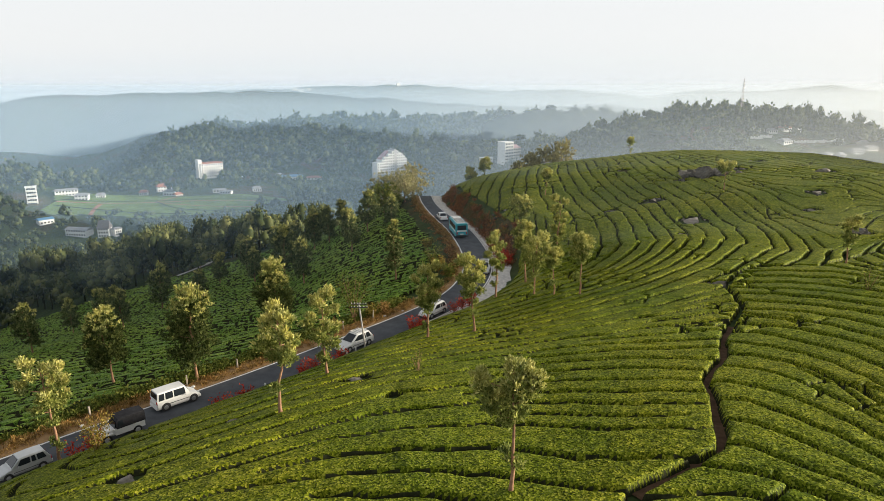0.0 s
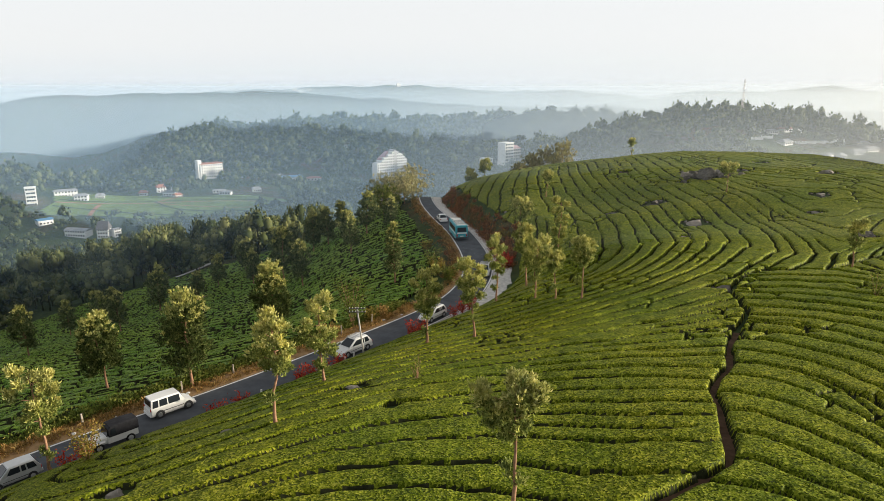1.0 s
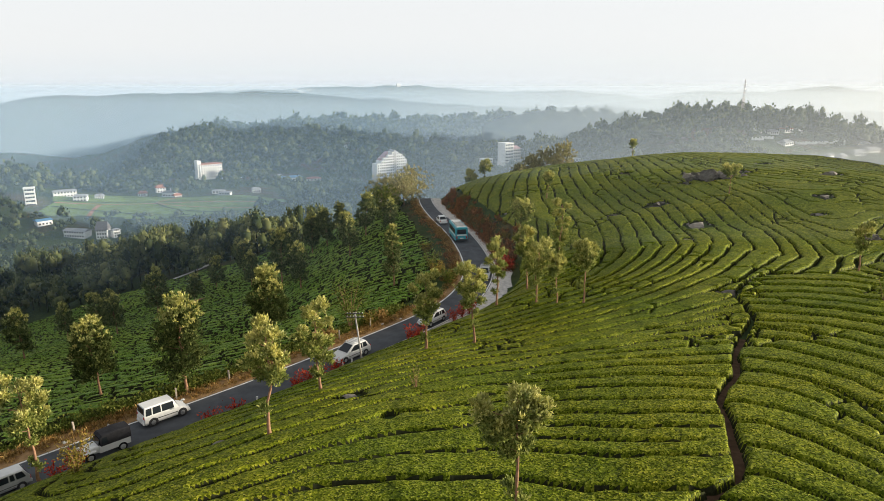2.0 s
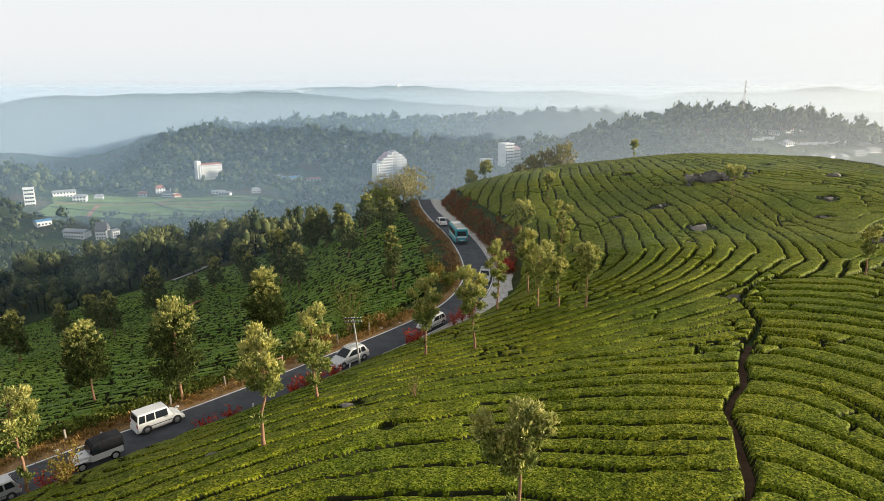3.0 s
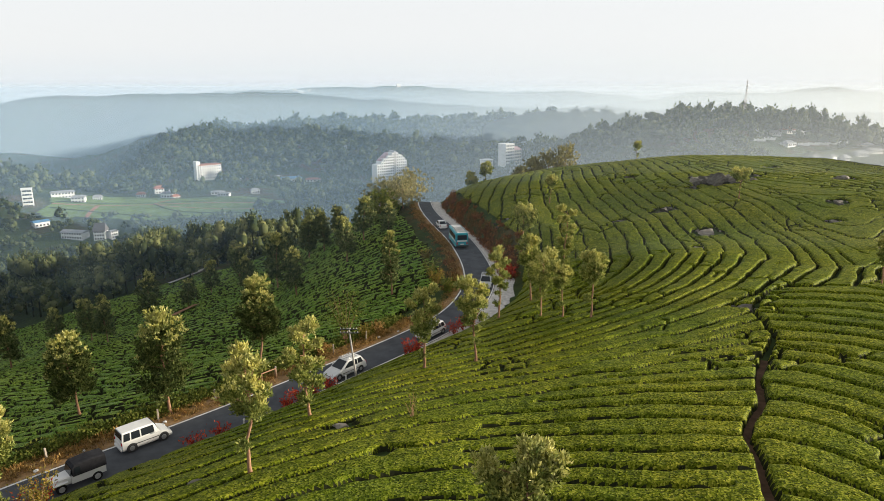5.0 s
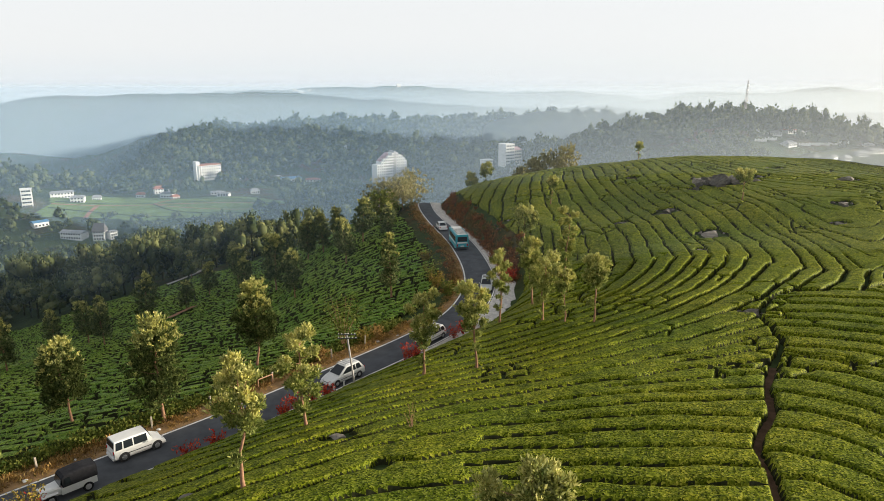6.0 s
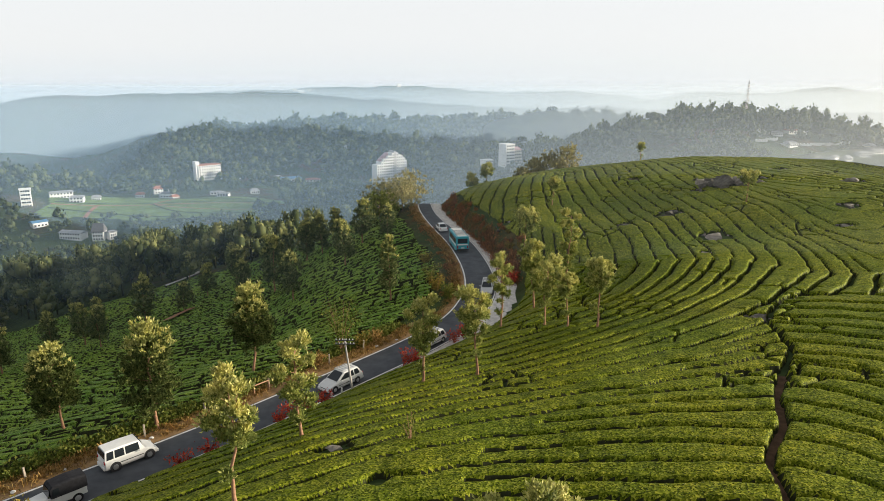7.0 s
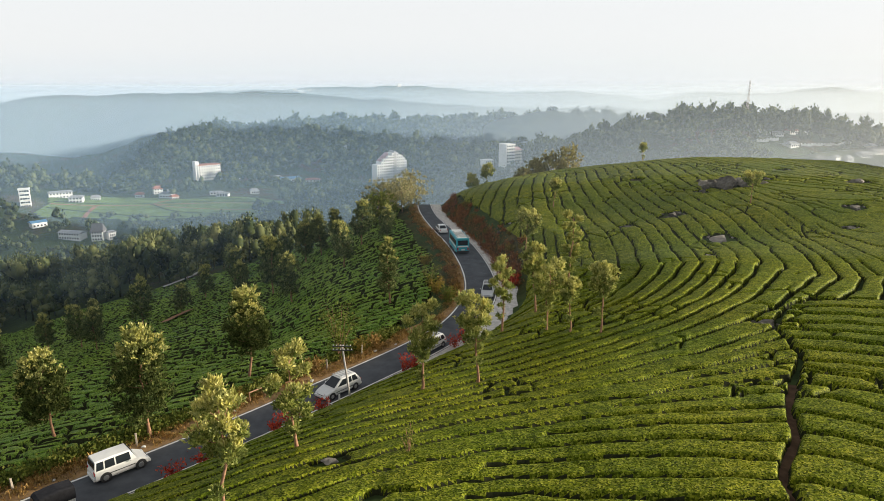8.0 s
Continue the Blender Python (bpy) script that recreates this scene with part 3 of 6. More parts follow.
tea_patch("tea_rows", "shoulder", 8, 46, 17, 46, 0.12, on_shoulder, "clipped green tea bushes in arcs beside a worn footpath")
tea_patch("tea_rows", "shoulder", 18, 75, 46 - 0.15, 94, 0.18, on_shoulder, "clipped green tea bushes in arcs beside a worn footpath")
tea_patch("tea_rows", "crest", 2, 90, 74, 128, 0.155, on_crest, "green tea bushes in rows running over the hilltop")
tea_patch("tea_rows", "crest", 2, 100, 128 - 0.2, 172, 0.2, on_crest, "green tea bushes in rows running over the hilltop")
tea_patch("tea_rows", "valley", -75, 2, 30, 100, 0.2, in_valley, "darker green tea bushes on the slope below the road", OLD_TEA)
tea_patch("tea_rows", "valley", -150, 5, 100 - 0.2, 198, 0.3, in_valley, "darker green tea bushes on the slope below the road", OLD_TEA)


def leaf_cards(points, size, out, seed, fold=0.25, wide=0.36, stray=0.75):
    """Small folded leaves at the points: two faces each, along random ways near out."""
    rng = np.random.default_rng(seed)
    n = len(points)
    way = out + rng.normal(0, stray, (n, 3))
    way /= np.linalg.norm(way, axis=1)[:, None] + 1e-9
    across = np.cross(way, rng.normal(0, 1, (n, 3)))
    across /= np.linalg.norm(across, axis=1)[:, None] + 1e-9
    droop = np.cross(across, way)
    s = (size * rng.uniform(0.6, 1.3, n))[:, None]
    tip, mid = points + way * s, points + way * s * 0.5
    a, b = mid + across * s * wide + droop * s * fold * 0.5, mid - across * s * wide + droop * s * fold * 0.5
    v = np.stack([points, a, tip, b], 1).reshape(-1, 3)
    k = np.arange(n)[:, None] * 4
    f = np.concatenate([k + [[0, 1, 2]], k + [[0, 2, 3]]])
    return v, f


def tea_sprigs(field, x0, x1, y0, y1, count, size, keep, seed):
    rng = np.random.default_rng(seed)
    x, y = rng.uniform(x0, x1, count), rng.uniform(y0, y1, count)
    k = keep(x, y)
    x, y = x[k], y[k]
    h = canopy(x, y, field)
    k = h > 0.40
    x, y, h = x[k], y[k], h[k]
    pts = np.stack([x, y, land(x, y) + h - 0.02], 1)
    v, f = leaf_cards(pts, np.full(len(pts), size), np.tile([0, 0, 0.9], (len(pts), 1)), seed)
    tagged(mesh_ob("tea_shoots", v, f, SPRIG), "fresh yellow-green tea shoots standing above the clipped bushes", "tea shoots", kind="stuff")


tea_sprigs("spur", 5, 30, 24, 44, 18000, 0.09, on_spur, 5)
tea_sprigs("shoulder", 12, 40, 24, 46, 16000, 0.09, on_shoulder, 6)

# ---- trees ----
def silver_oak(name, x, y, tall, radius, bare, seed, full=False, leaves=1500, leaf=0.24, lean=0.0, label="", leaf_material=None, group="silver oaks among the tea", shape=(), flush=0.5):
    """A slim shade tree: a bent trunk, short limbs, and lumps of leaves round each limb's end."""
    rng = np.random.default_rng(seed)
    tree = thing(name, x, y, ground_at(x, y) - 0.05, 0 if shape else rng.uniform(0, 360), label, "tree", group)
    n = 9
    t = np.linspace(0, 1, n)
    bend = np.cumsum(rng.normal(0, 0.045, (n, 2)), 0) * tall * 0.25
    trunk = np.stack([bend[:, 0] + lean * t * tall, bend[:, 1], t * tall * 0.93], 1)
    trunk -= trunk[0] * [1, 1, 0]
    thick = 0.035 + 0.011 * tall
    stem_v, stem_f = tube_arrays(trunk, thick * (1 - 0.82 * t) * (1 + 0.5 * np.exp(-t * 18)), 7)
    lumps = []
    count = 26 if full else 12
    for i in range(count):
        u = (i + 0.5) / count
        z = bare + (tall - bare) * u
        if full:
            reach = radius * (0.95 * math.sin(math.pi * min(1, 0.25 + 0.72 * u)) ** 0.8)
        else:
            reach = radius * (0.35 + 0.65 * math.sin(math.pi * min(1, 0.1 + 0.75 * u)))
        ang = i * 2.4 + rng.uniform(-0.5, 0.5)
        r = reach * rng.uniform(0.45, 0.95)
        size = radius * rng.uniform(0.26, 0.46) * (1.1 if full else 1.0)
        lumps.append((r * math.cos(ang), r * math.sin(ang), z - size * 0.4 * u, size))
    if shape:
        lumps = list(shape)
    elif not full:  # a few tufts on the bare stem
        for k in range(int(rng.integers(1, 4))):
            ang = rng.uniform(0, 6.28)
            lumps.append((0.3 * math.cos(ang), 0.3 * math.sin(ang), bare * rng.uniform(0.35, 0.95), radius * rng.uniform(0.16, 0.30)))
    lv, lf, k = [stem_v], [stem_f], len(stem_v)
    for lx, ly, lz, ls in lumps:
        at = np.array([np.interp(max(lz - 0.5, 0.2), trunk[:, 2], trunk[:, j]) for j in range(3)])
        end = np.array([lx + np.interp(lz, trunk[:, 2], trunk[:, 0]), ly + np.interp(lz, trunk[:, 2], trunk[:, 1]), lz])
        mid = (at + end) / 2 + [0, 0, -0.08]
        v, f = tube_arrays([at, mid, end], [thick * 0.24, thick * 0.16, thick * 0.07], 4)
        lv.append(v)
        lf.append(f + k)
        k += len(v)
    mesh_ob("trunk", np.vstack(lv), np.vstack(lf), BARK, tree, smooth=True)
    weight = np.array([l[3] ** 2 for l in lumps])
    leaves = int(leaves * 4.4)
    leaf = leaf * 0.72
    share = np.maximum((leaves * weight / weight.sum()).astype(int), 12)
    pts, outs, young = [], [], []
    for (lx, ly, lz, ls), m in zip(lumps, share):
        c = np.array([lx + np.interp(lz, trunk[:, 2], trunk[:, 0]), ly + np.interp(lz, trunk[:, 2], trunk[:, 1]), lz])
        tufts = max(4, m // 14)  # leaves spring in tufts from the twigs' ends
        d = rng.normal(0, 1, (tufts, 3))
        d /= np.linalg.norm(d, axis=1)[:, None]
        d[:, 2] = d[:, 2] * 0.85 + 0.15
        far = rng.uniform(0.12, 1.12, (tufts, 1)) ** 0.6
        foot = c + d * ls * far
        of = rng.integers(0, tufts, m)
        pts.append(foot[of] + rng.normal(0, leaf * 0.42, (m, 3)))
        outs.append(d[of] * 0.65 + [0, 0, 0.75])
        # young leaves at the upper crown's outer twigs, coloured pale as its sunlit top
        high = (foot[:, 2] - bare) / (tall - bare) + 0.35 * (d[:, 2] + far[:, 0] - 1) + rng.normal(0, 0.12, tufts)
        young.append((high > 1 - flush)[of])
    pts, outs, young = np.vstack(pts), np.vstack(outs), np.concatenate(young)
    # full oaks past 90 m take the copy with haze in its colour
    old_mat = leaf_material or (HAZED_OAK_LEAF if full and y > 90 else SHADED_OAK_LEAF if full else OAK_LEAF)
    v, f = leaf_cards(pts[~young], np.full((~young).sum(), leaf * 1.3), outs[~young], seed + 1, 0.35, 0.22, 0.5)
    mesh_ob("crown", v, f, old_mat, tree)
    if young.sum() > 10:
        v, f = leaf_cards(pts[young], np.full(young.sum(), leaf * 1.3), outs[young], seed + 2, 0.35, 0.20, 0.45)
        mesh_ob("sunlit_young_leaves", v, f, leaf_material or SUNLIT_FLUSH_LEAF, tree, "" if leaf_material else "pale yellow-green young leaves coloured as the sunlit crown top")
    return tree


YOUNG = "slim young silver oak with pale yellow-green leaf tufts among tea"
FULL = "dark leafy silver oak with a dense upright crown among tea"
silver_oak("silver_oak", 3.1, 26.1, 6.9, 1.65, 3.6, 1, leaves=1700, leaf=0.22, label="slender silver oak with a forked bushy crown in tea", flush=0.42,
           shape=[(0.1, 0, 6.5, 0.42), (0.5, 0.2, 6.1, 0.55), (0.15, -0.2, 5.7, 0.6), (0.85, 0, 5.75, 0.45), (0.6, 0.2, 5.2, 0.5), (-0.2, 0.2, 5.1, 0.6), (-0.75, 0, 5.0, 0.55), (-1.2, 0.1, 5.4, 0.5),
                  (-1.45, 0, 6.0, 0.38), (-0.9, 0.2, 4.5, 0.5), (0.2, 0, 4.5, 0.5), (-0.3, 0, 4.0, 0.38), (1.15, 0.1, 5.95, 0.28), (-0.25, 0.1, 2.3, 0.3), (0.15, 0, 1.8, 0.22)])
silver_oak("silver_oak", -27.3, 42.0, 8.6, 1.5, 4.6, 2, leaves=1500, lean=-0.03, label="leaning silver oak with sparse pale leaves beside the road")
silver_oak("silver_oak", -10.1, 37.2, 7.5, 1.25, 3.9, 3, leaves=1500, label="thin silver oak with a pale golden crown above tea")
silver_oak("silver_oak", -8.9, 47.0, 7.3, 1.4, 2.9, 4, leaves=1500, lean=-0.05, label="leaning silver oak with drooping green tufts above tea")
silver_oak("silver_oak", -1.4, 57.3, 7.8, 1.4, 3.2, 5, leaves=1500, label=YOUNG)
silver_oak("silver_oak", 3.0, 57.6, 7.9, 1.45, 3.9, 6, leaves=1500, label=YOUNG)
silver_oak("silver_oak", 14.5, 65.7, 7.2, 1.35, 4.3, 7, leaves=1300, label=YOUNG)
silver_oak("silver_oak", 12.0, 67.7, 5.9, 0.95, 3.7, 8, leaves=800, label=YOUNG)
silver_oak("silver_oak", 10.2, 69.8, 7.5, 1.6, 3.9, 9, leaves=1500, label="silver oak with an orange-barked trunk and bushy crown")
silver_oak("silver_oak", 6.3, 73.3, 8.2, 1.2, 4.0, 10, leaves=1200, label=YOUNG)
silver_oak("silver_oak", 10.5, 78.8, 8.3, 1.5, 4.9, 11, leaves=1300, label=YOUNG)
silver_oak("silver_oak", 16.2, 89.1, 9.3, 1.35, 2.6, 12, leaves=1500, label="tall narrow silver oak leafy down its stem in tea")
silver_oak("silver_oak", 12.3, 104.0, 7.6, 1.8, 4.7, 13, leaves=1000, leaf=0.32, label=YOUNG)
silver_oak("silver_oak", 20.1, 125.6, 5.7, 0.9, 3.5, 14, leaves=500, leaf=0.32, label=YOUNG)
silver_oak("silver_oak", 43.5, 68.0, 5.8, 0.9, 2.9, 15, leaves=600, leaf=0.26, label=YOUNG)
silver_oak("silver_oak", 48.1, 111.0, 5.2, 1.3, 3.4, 16, leaves=500, leaf=0.3, label="spindly silver oak with a small flat crown above rocks")
silver_oak("silver_oak", 45.8, 160, 4.6, 1.0, 3.0, 17, leaves=300, leaf=0.35, label="lone small tree standing on the tea hilltop")
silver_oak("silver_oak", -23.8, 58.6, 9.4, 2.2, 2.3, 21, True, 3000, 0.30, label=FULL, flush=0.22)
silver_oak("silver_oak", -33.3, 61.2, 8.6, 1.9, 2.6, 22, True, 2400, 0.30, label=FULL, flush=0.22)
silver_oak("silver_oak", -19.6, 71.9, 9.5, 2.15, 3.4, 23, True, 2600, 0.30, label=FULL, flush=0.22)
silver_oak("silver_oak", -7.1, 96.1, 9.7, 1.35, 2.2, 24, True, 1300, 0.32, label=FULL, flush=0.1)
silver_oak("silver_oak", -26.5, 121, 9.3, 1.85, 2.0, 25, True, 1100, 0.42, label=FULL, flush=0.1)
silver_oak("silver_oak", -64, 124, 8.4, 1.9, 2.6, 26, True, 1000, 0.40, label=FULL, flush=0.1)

OAKS_BELOW = [(-78.6, 117, 10.2, 25), (-74, 136, 9.5, 26), (-57.2, 146.6, 7.6, 25), (-66.4, 147, 11.5, 23), (-56.3, 159, 8.2, 26), (-73.5, 192, 8.0, 25),
              (-43.9, 147.5, 8.7, 26), (-35.1, 140.3, 12.5, 24), (-30.8, 153.7, 9.8, 25), (-26.5, 150, 9.0, 26), (-18.1, 128, 8.9, 24),
              (-16.3, 140, 9.5, 25), (-10.8, 136, 7.1, 26), (-60.5, 190, 7.7, 25), (-23.9, 156, 7.7, 24), (-38, 165, 9.5, 25),
              (-46, 176, 8.5, 25), (-52, 168, 9, 26), (-84, 160, 8, 25), (-90, 150, 9, 24)]
oak_kinds = {s: silver_oak("silver_oak", -96 - s, 172 + 2 * s, 9, 1.9, 2.2, s, True, 900, 0.45, label=FULL, flush=0.1) for s in (27, 28, 29)}
for i, (ox, oy, high, _) in enumerate(OAKS_BELOW):
    base = oak_kinds[27 + i % 3]
    copy_thing(base, pose(ox, oy, ground_at(ox, oy) - 0.1, 0, 0, i * 77) @ Matrix.Diagonal((high / 9, high / 9, high / 9, 1)))


def leafy_bush(name, x, y, tall, radius, seed, mat, leaves=500, leaf=0.2, label="", category="bush", stems=5, group="", z=None):
    """A low bush: stems fanning out from one foot, leaves along them."""
    rng = np.random.default_rng(seed)
    bush = thing(name, x, y, (ground_at(x, y) if z is None else z) - 0.03, 0, label, category, group)
    lv, lf, k, pts, outs = [], [], 0, [], []
    for i in range(stems):
        ang = i * 6.283 / stems + rng.uniform(-0.4, 0.4)
        r, h = radius * rng.uniform(0.4, 0.95), tall * rng.uniform(0.7, 1.0)
        line = np.array([[0, 0, 0], [0.35 * r * math.cos(ang), 0.35 * r * math.sin(ang), h * 0.5], [r * math.cos(ang), r * math.sin(ang), h]])
        v, f = tube_arrays(line, [0.035, 0.025, 0.01], 4)
        lv.append(v)
        lf.append(f + k)
        k += len(v)
        m = leaves // stems
        u = rng.uniform(0.25, 1.02, m)
        p = np.stack([np.interp(u, [0, 0.5, 1], line[:, j]) for j in range(3)], 1)
        pts.append(p + rng.normal(0, radius * 0.22, (m, 3)) * [1, 1, 0.8])
        outs.append(np.tile([math.cos(ang) * 0.5, math.sin(ang) * 0.5, 0.5], (m, 1)))
    mesh_ob("stems", np.vstack(lv), np.vstack(lf), BARK, bush)
    pts = np.vstack(pts)
    pts[:, 2] = np.maximum(pts[:, 2], 0.05)
    v, f = leaf_cards(pts, np.full(len(pts), leaf), np.vstack(outs), seed + 1, 0.3, 0.22)
    mesh_ob("leaves", v, f, mat, bush)
    return bush


SHRUB_LEAF = leafy("shrub_leaf", (0.05, 0.075, 0.015), (0.12, 0.15, 0.03), (0.26, 0.27, 0.07))
OLIVE_LEAF = leafy("dry_olive_leaf", (0.15, 0.14, 0.055), (0.38, 0.35, 0.16), (0.62, 0.57, 0.32))
GOLD_LEAF = leafy("yellowed_leaf", (0.10, 0.08, 0.02), (0.24, 0.19, 0.05), (0.36, 0.27, 0.06))
RED_LEAF = leafy("red_bract", (0.30, 0.025, 0.02), (0.56, 0.06, 0.04), (0.74, 0.16, 0.08))
RUST_LEAF = leafy("rusty_leaf", (0.13, 0.055, 0.03), (0.31, 0.13, 0.055), (0.52, 0.24, 0.09))
DRY_GRASS = leafy("dry_grass", (0.17, 0.095, 0.03), (0.36, 0.22, 0.08), (0.58, 0.40, 0.17))
leafy_bush("shrub", -1.7, 43.3, 2.0, 0.6, 31, SHRUB_LEAF, 260, 0.16, "small thin shrub standing above the tea")
leafy_bush("shrub", 39.3, 57.6, 2.7, 1.0, 32, SHRUB_LEAF, 350, 0.2, "small green shrub standing above the tea")
leafy_bush("yellow_shrub", -22.5, 38.2, 2.9, 1.1, 33, GOLD_LEAF, 700, 0.2, "yellowish leafy shrub at the tea's edge by the road")
leafy_bush("spreading_shrub", -10.6, 74.5, 6.4, 2.3, 34, SHRUB_LEAF, 900, 0.3, "tall open shrub with long bare branches beside the road", stems=9)
# the big rounded thicket where the road goes over the rise
for i, (bx, by, h, r) in enumerate([(-9.0, 158, 7.0, 5.2), (-7.5, 166, 8.2, 4.6), (-14, 162, 8.0, 5.0), (-13.5, 151, 7.0, 4.2)]):
    silver_oak("thicket_tree", bx, by, h, r, 1.5, 40 + i, True, 1100, 0.42, leaf_material=[OLIVE_LEAF, OLIVE_LEAF, OLIVE_LEAF, SHRUB_LEAF][i], group="trees at the rise",
               label="rounded twiggy tree with dry olive leaves arching beside the road" if i < 3 else "dense green leafy tree beside the road")
for i, (bx, by, h, r) in enumerate([(-1.6, 101.5, 3.4, 1.5), (-0.6, 96.5, 3.0, 1.4), (-2.4, 112, 2.2, 1.2), (1.0, 91.6, 2.4, 1.0)]):
    leafy_bush("verge_bush", bx, by, h, r, 50 + i, [SHRUB_LEAF, GOLD_LEAF, GOLD_LEAF, SHRUB_LEAF][i], 700, 0.26, "leafy bush with yellowing tips on the road's verge")
for i, (bx, by, h, r) in enumerate([(25.5, 186, 8.0, 3.8), (29.5, 188, 9.0, 4.0), (34, 187, 8.4, 3.8), (21.5, 184, 6.6, 2.8)]):
    silver_oak("hilltop_tree", bx, by, h, r, 1.5, 60 + i, True, 900, 0.5, leaf_material=OLIVE_LEAF, group="trees behind the hilltop",
               label="rounded dry-leaved tree behind the tea hilltop")
silver_oak("silver_oak", 8.2, 183, 12.0, 1.7, 7.4, 91, leaves=600, leaf=0.5, label="lone tree with a ragged crown behind the tea hill")
silver_oak("silver_oak", 12.2, 183, 12.4, 1.7, 9.4, 92, leaves=500, leaf=0.5, label="lone flat-topped tree behind the tea hill")

# ---- woods: trees past counting ----
def crown_unit(seed, lumps, cards, card):
    """A rough crown about one metre in radius: leafy lumps and loose sprays round them."""
    rng = np.random.default_rng(seed)
    ico = bmesh.new()
    bmesh.ops.create_icosphere(ico, subdivisions=1, radius=1)
    iv = np.array([v.co[:] for v in ico.verts])
    ifc = np.array([[v.index for v in f.verts] for f in ico.faces])
    ico.free()
    vs, fs, k, centres = [], [], 0, []
    for i in range(lumps):
        a = i * 2.4
        r = 0.0 if i == 0 else rng.uniform(0.35, 0.7)
        c = np.array([r * math.cos(a), r * math.sin(a), rng.uniform(0.35, 1.25) if i else 1.0])
        s = rng.uniform(0.22, 0.38) if lumps > 8 else rng.uniform(0.30, 0.48)
        v = iv * s * rng.uniform(0.65, 1.15, (len(iv), 1)) * [1, 1, 0.85] + c
        vs.append(v)
        fs.append(ifc + k)
        k += len(v)
        centres.append((c, s))
    pick = rng.integers(0, lumps, cards)
    d = rng.normal(0, 1, (cards, 3))
    d /= np.linalg.norm(d, axis=1)[:, None]
    d[:, 2] = np.abs(d[:, 2]) * 0.9 - 0.2
    pts = np.array([centres[i][0] for i in pick]) + d * np.array([centres[i][1] for i in pick])[:, None] * rng.uniform(0.8, 1.3, (cards, 1))
    v, f = leaf_cards(pts, np.full(cards, card), d, seed, 0.3)
    return np.vstack(vs + [v]), np.vstack(fs + [f + k])


def bole_unit():
    v, f = tube_arrays([(0, 0, 0), (0.02, 0, 0.6), (0, 0.02, 1.0)], [0.05, 0.04, 0.03], 4)
    return v, np.vstack([f[:, [0, 1, 2]], f[:, [0, 2, 3]]])


def plant_wood(name, label, x, y, radius, seed, lumps, cards, card, tall=1.0, material_=None, stems=True):
    rng = np.random.default_rng(seed)
    units = [crown_unit(seed + i, lumps, cards, card) for i in range(5)]
    kind = rng.integers(0, 5, len(x))
    z = land(x, y)
    vs, fs, k = [], [], 0
    bv, bf = bole_unit()
    bole = []
    for i, (uv, uf) in enumerate(units):
        m = kind == i
        if not m.any():
            continue
        r = radius[m] * rng.uniform(0.75, 1.3, m.sum())
        h = r * tall * rng.uniform(0.75, 1.35, m.sum())
        lift = r * 0.18 * tall
        v, f = many(uv, uf, np.stack([x[m], y[m], z[m] + lift], 1), np.stack([r, r, h], 1), rng.uniform(0, 6.3, m.sum()))
        vs.append(v)
        fs.append(f + k)
        k += len(v)
        bole.append((x[m], y[m], z[m], r, h + lift))
    wood = tagged(mesh_ob(name, np.vstack(vs), np.vstack(fs), material_ or WOOD_LEAF), label, "trees", kind="stuff")
    if not stems:
        return
    bx, by, bz, br, bh = (np.concatenate(c) for c in zip(*bole))
    v, f = many(bv, bf, np.stack([bx, by, bz - 0.3], 1), np.stack([br * 1.2, br * 1.2, bh * 1.0], 1), np.zeros(len(bx)))
    tagged(mesh_ob(name + "_stems", v, f, LANE_SHADE_AND_STEMS), "thin dark stems of the woodland trees", "tree trunks", kind="stuff")


def in_field(x, y, grow=0.0):
    u, v = (x + 246) / (98 + grow), (y - 585 - 0.10 * (x + 246)) / (44 + grow)
    return u**4 + v**4 < 1


CLEARINGS = [(-352, 558, 15), (-339, 589, 22), (-319, 521, 18), (-286, 500, 25), (-262, 499, 22), (-174, 768, 30), (-150, 770, 22), (-134, 708, 14), (-120, 716, 14), (-223, 650, 16), (-281, 659, 18), (-188, 662, 13), (-58, 752, 42), (-264, 738, 36),
             (67, 682, 34), (58, 735, 14), (288, 548, 20), (300, 532, 24), (328, 545, 24), (355, 560, 24), (275, 568, 16), (312, 585, 18), (112, 550, 14), (-88, 700, 14), (-107, 668, 14), (-216, 631, 12)]


